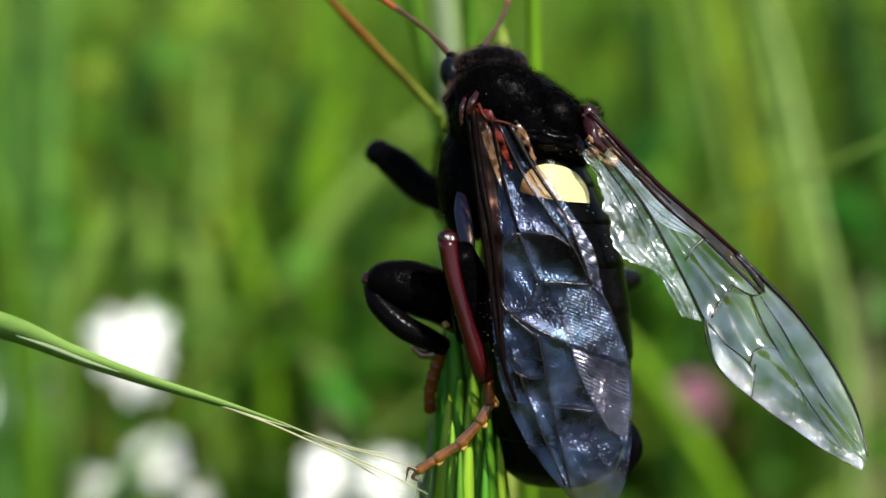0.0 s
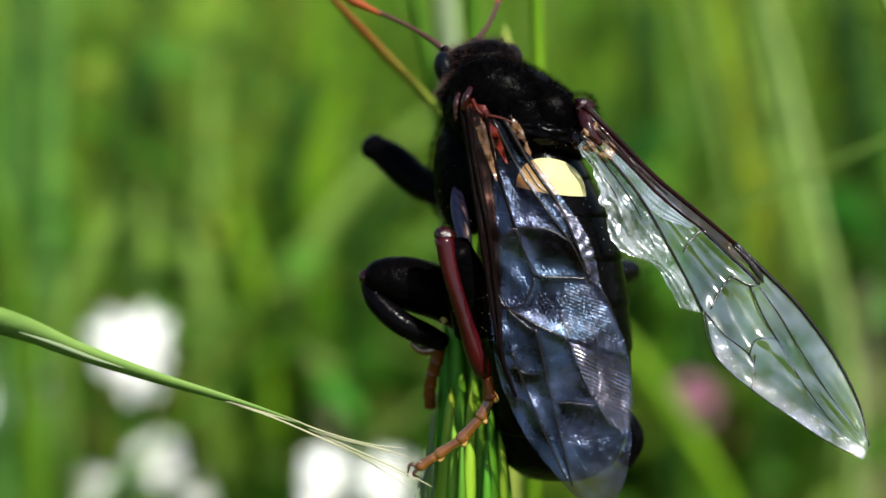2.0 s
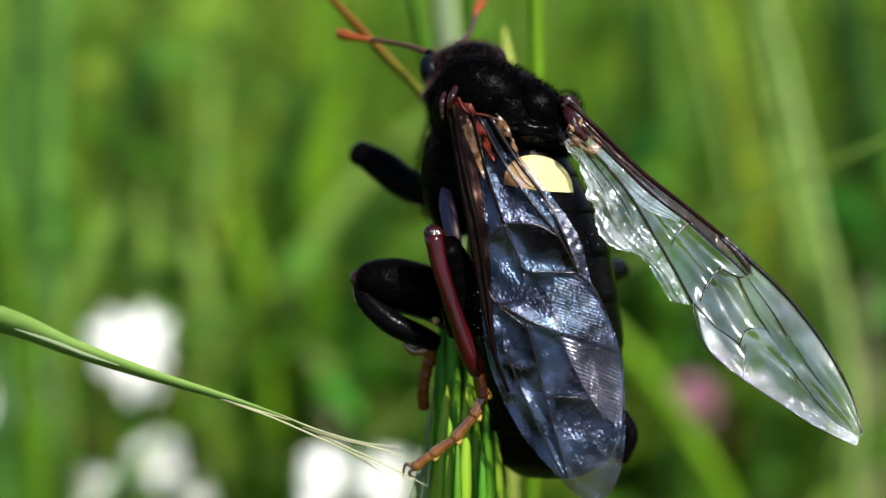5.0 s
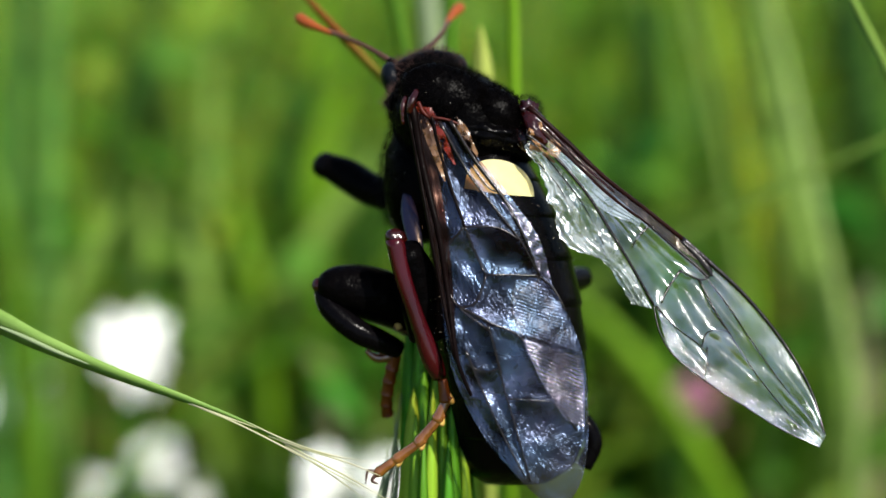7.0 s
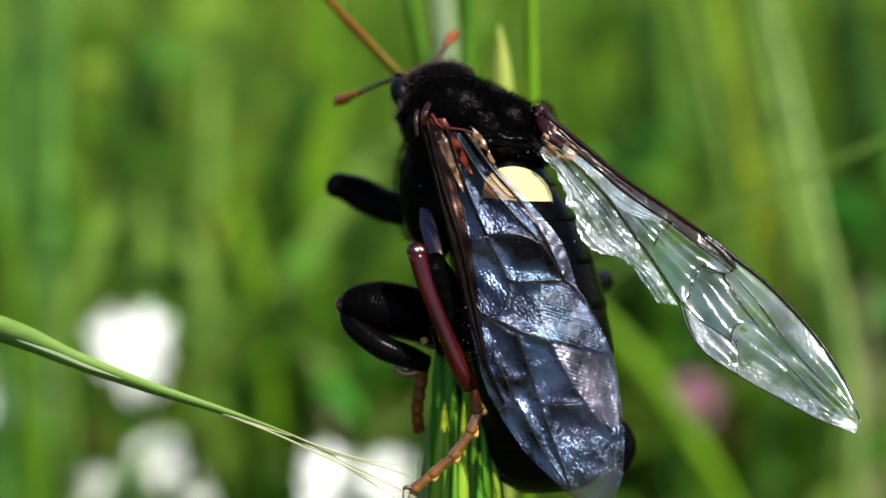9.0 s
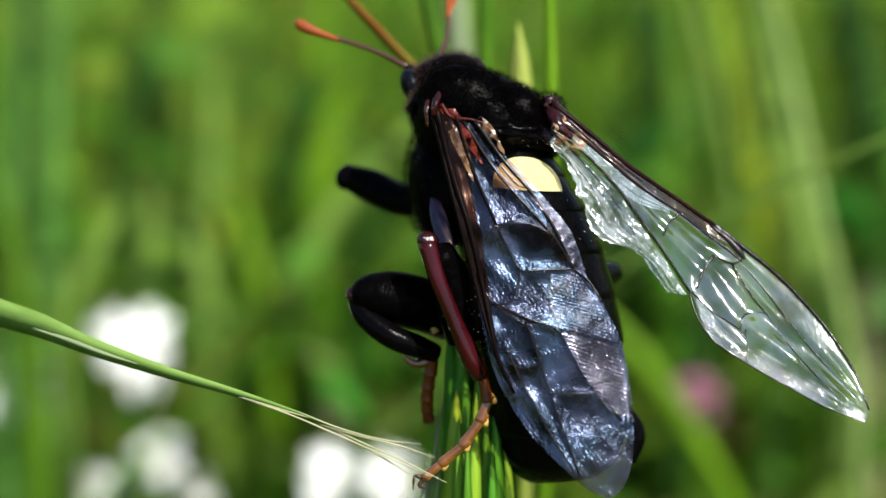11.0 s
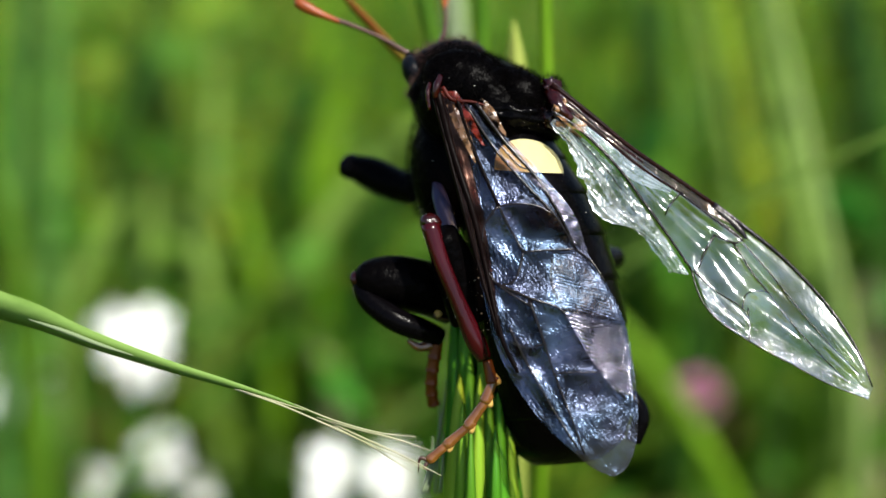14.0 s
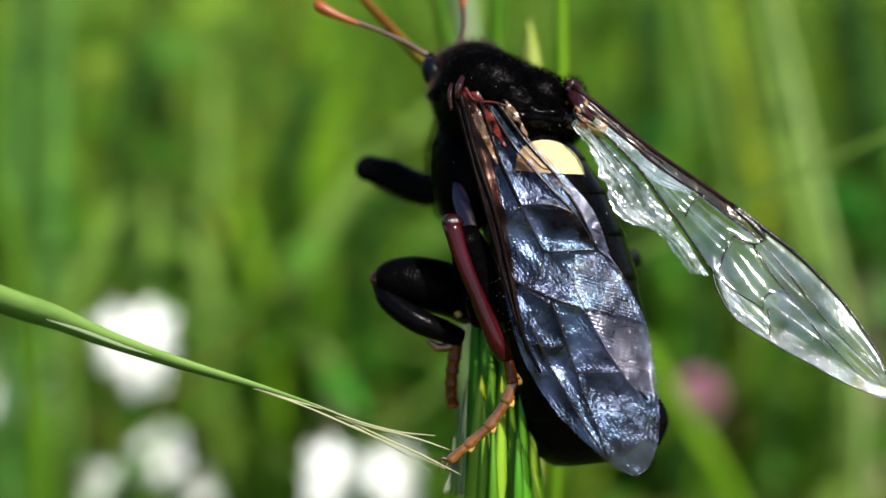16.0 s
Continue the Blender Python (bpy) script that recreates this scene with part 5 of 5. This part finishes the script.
SPIKE = [  # seconds, shift in mm
    (0, 0, -0.21),
    (0.5, 0.18, -0.27),
    (1, -0.93, -0.39),
    (1.5, -1.23, -0.39),
    (2, 0.09, 0.15),
    (2.5, -0.69, -0.3),
    (3, -0.51, -0.12),
    (3.5, -0.06, 0),
    (4, -0.15, 0.15),
    (4.2, 0.09, 0.3),
    (6.3, -0.63, 0.21),
    (6.5, -0.69, 0.45),
    (7, -1.92, 0.12),
    (7.5, -1.41, 0.27),
    (8, -1.2, -0.33),
    (8.5, -0.51, -0.33),
    (9, -0.27, -0.51),
    (9.2, -0.33, -0.48),
    (11.3, 0.75, 0.18),
    (11.5, 1.11, 0.66),
    (12, 0.84, 0.75),
    (12.5, 0.18, 0.45),
    (13, 0.87, 0.9),
    (13.5, 0.57, 0.96),
    (14, 0.57, 0.84),
    (14.5, 1.02, 0.81),
    (15, 1.14, 0.66),
    (15.5, 1.29, 0.66),
    (16, 1.74, 0.81),
]
SWING = [  # seconds, shift in mm, turn in degrees
    (0, -0.09, -0.12, -0.45),
    (0.5, 0.18, -0.18, -0.16),
    (1, -0.93, -0.21, -1.69),
    (1.5, -1.02, -0.3, -2.55),
    (2, 0.12, 0.15, 0.04),
    (2.5, -0.51, -0.27, -1.36),
    (3, -0.42, -0.03, -0.88),
    (3.5, 0, 0.03, 0),
    (4, -0.06, 0.12, -0.1),
    (6.5, -0.51, 0.3, -1.2),
    (7, -1.8, 0.03, -3.3),
    (7.5, -1.14, 0.03, -1.27),
    (8, -0.87, -0.48, -1.74),
    (8.5, -0.3, -0.39, -1.13),
    (9, -0.06, -0.51, -1.16),
    (11.5, 0.9, 0.63, 0.23),
    (12, 0.75, 0.78, -0.41),
    (12.5, 0.12, 0.48, -1.15),
    (13, 0.84, 0.75, 0.28),
    (13.5, 0.54, 0.78, -0.03),
    (14, 0.6, 0.78, -0.22),
    (14.5, 0.96, 0.78, -0.23),
    (15, 1.05, 0.72, -0.23),
    (15.5, 1.14, 0.72, -0.1),
    (16, 1.56, 0.81, -0.03),
]
BEHIND = [  # seconds, shift in mm
    (0, -0.21),
    (0.5, -0.03),
    (1, -0.81),
    (1.5, -0.99),
    (2, -0.03),
    (2.5, -0.45),
    (3, -0.3),
    (3.5, 0),
    (4, -0.03),
    (6.5, -0.6),
    (7, -1.32),
    (7.5, -1.14),
    (8, -0.99),
    (8.5, -0.6),
    (9, -0.36),
    (11.5, 0.57),
    (12, 0.51),
    (12.5, 0),
    (13, 0.42),
    (13.5, 0.15),
    (14, 0.21),
    (14.5, 0.48),
    (15, 0.6),
    (15.5, 0.69),
    (16, 1.02),
]
# seconds and the way each antenna points, in the insect's own space
FEEL_L = [
    (0, -0.700, 0.619, -0.356),
    (0.9, -0.678, 0.596, -0.430),
    (1.5, -0.705, 0.562, -0.434),
    (1.8, -0.814, 0.465, -0.347),
    (2.4, -0.761, 0.551, -0.341),
    (3, -0.739, 0.571, -0.358),
    (3.3, -0.789, 0.470, -0.396),
    (3.6, -0.821, 0.471, -0.322),
    (4.2, -0.822, 0.434, -0.368),
    (6.3, -0.560, -0.018, -0.828),
    (6.6, -0.703, 0.384, -0.599),
    (6.9, -0.747, 0.478, -0.462),
    (7.2, -0.778, 0.464, -0.425),
    (7.5, -0.828, 0.491, -0.271),
    (7.8, -0.914, 0.358, -0.190),
    (8.1, -0.885, 0.363, -0.291),
    (8.4, -0.797, 0.022, -0.604),
    (8.7, -0.422, -0.140, -0.896),
    (9, -0.524, 0.005, -0.852),
    (9.2, -0.659, 0.216, -0.721),
    (11.3, -0.851, 0.492, -0.183),
    (11.7, -0.819, 0.540, -0.194),
    (12.1, -0.862, 0.507, 0.014),
    (12.5, -0.863, 0.505, 0.017),
    (13, -0.827, 0.555, -0.095),
    (14, -0.853, 0.521, -0.009),
    (14.5, -0.865, 0.502, 0.018),
    (16, -0.862, 0.508, 0.015),
]
FEEL_R = [
    (0, 0.335, 0.681, -0.651),
    (0.9, 0.396, 0.639, -0.659),
    (1.8, 0.289, 0.609, -0.739),
    (2.4, 0.326, 0.564, -0.759),
    (3.3, 0.253, 0.558, -0.790),
    (4.2, 0.220, 0.473, -0.853),
    (6.3, 0.338, 0.588, -0.735),
    (6.6, 0.434, 0.569, -0.698),
    (6.9, 0.366, 0.538, -0.760),
    (7.2, 0.360, 0.540, -0.761),
    (7.5, 0.302, 0.599, -0.742),
    (7.8, 0.107, 0.637, -0.763),
    (8.1, 0.226, 0.478, -0.849),
    (8.4, 0.179, 0.284, -0.942),
    (8.7, 0.090, 0.197, -0.976),
    (9, 0.285, 0.426, -0.859),
    (9.2, 0.277, 0.437, -0.856),
    (11.3, 0.210, 0.690, -0.693),
    (11.7, 0.207, 0.663, -0.719),
    (12.1, 0.210, 0.661, -0.720),
    (12.5, 0.208, 0.688, -0.695),
    (13, 0.180, 0.651, -0.737),
    (14.5, 0.159, 0.667, -0.728),
    (16, 0.165, 0.698, -0.697),
]
# seconds and the turn of the front leg about its knee, in degrees
FRONT = [(0, 0.0), (4.2, 0.5), (6.3, 6.0), (8, 7.0), (16, 7.5)]
SIDE = [(0, 4.5), (0.5, 4.0), (1.2, 1.0), (1.6, -0.2), (2.0, 3.0), (4.2, 4.5), (6.3, 2.0), (6.7, 2.6), (7.1, 0.6), (7.5, 0.2), (8, 0.9), (8.5, 1.8), (9.2, 4.0), (11.3, 5.5), (16, 6.0)]


def motions():
    rows = []
    for t, a, b, c, x, y, z in MOVE:
        v = Vector((a, b, c))
        turn = Matrix.Rotation(radians(v.length), 4, v.normalized() if v.length > 1e-6 else Vector((0, 0, 1)))
        rows.append((t, before(t) @ Matrix.Translation((PIV + Vector((x, y, z))) * MM) @ turn))
    walk(insect, rows)
    for (feeler, base), table in zip(feelers, (FEEL_L, FEEL_R)):
        rows = []
        for t, x, y, z in table:
            way = Vector((0, 1, 0)).rotation_difference(Vector((x, y, z)))
            rows.append((t, Matrix.Translation(base * MM) @ way.to_matrix().to_4x4()))
        walk(feeler, rows)
    knee = Vector(here((-4.3, 5.5, -7.6))) * MM
    walk(front_leg, [(t, Matrix.Translation(knee) @ pose(0, 0, 0, 0, 0, a) @ Matrix.Translation(-knee)) for t, a in FRONT])
    walk(spike, [(t, before(t) @ Matrix.Translation((x * MM, y * MM, 0))) for t, x, y in SPIKE])
    home = Vector((-11.28, -7.96, 1.5))
    walk(side_blade, [(t, before(t) @ Matrix.Translation((home + Vector((x, y, 0))) * MM) @ pose(0, 0, 0, 0, 0, a)) for t, x, y, a in SWING])
    right, up = PLANE.to_3x3() @ Vector((1, 0, 0)), PLANE.to_3x3() @ Vector((0, 1, 0))
    for leaf in SWAY:
        stand = leaf.matrix_world.copy()
        walk(leaf, [(t, Matrix.Translation((right * x) * MM * 1.2) @ stand) for t, x in BEHIND])
    stand = side_stem.matrix_world.copy()
    walk(side_stem, [(t, Matrix.Translation(right * x * MM) @ stand) for t, x in SIDE])


motions()
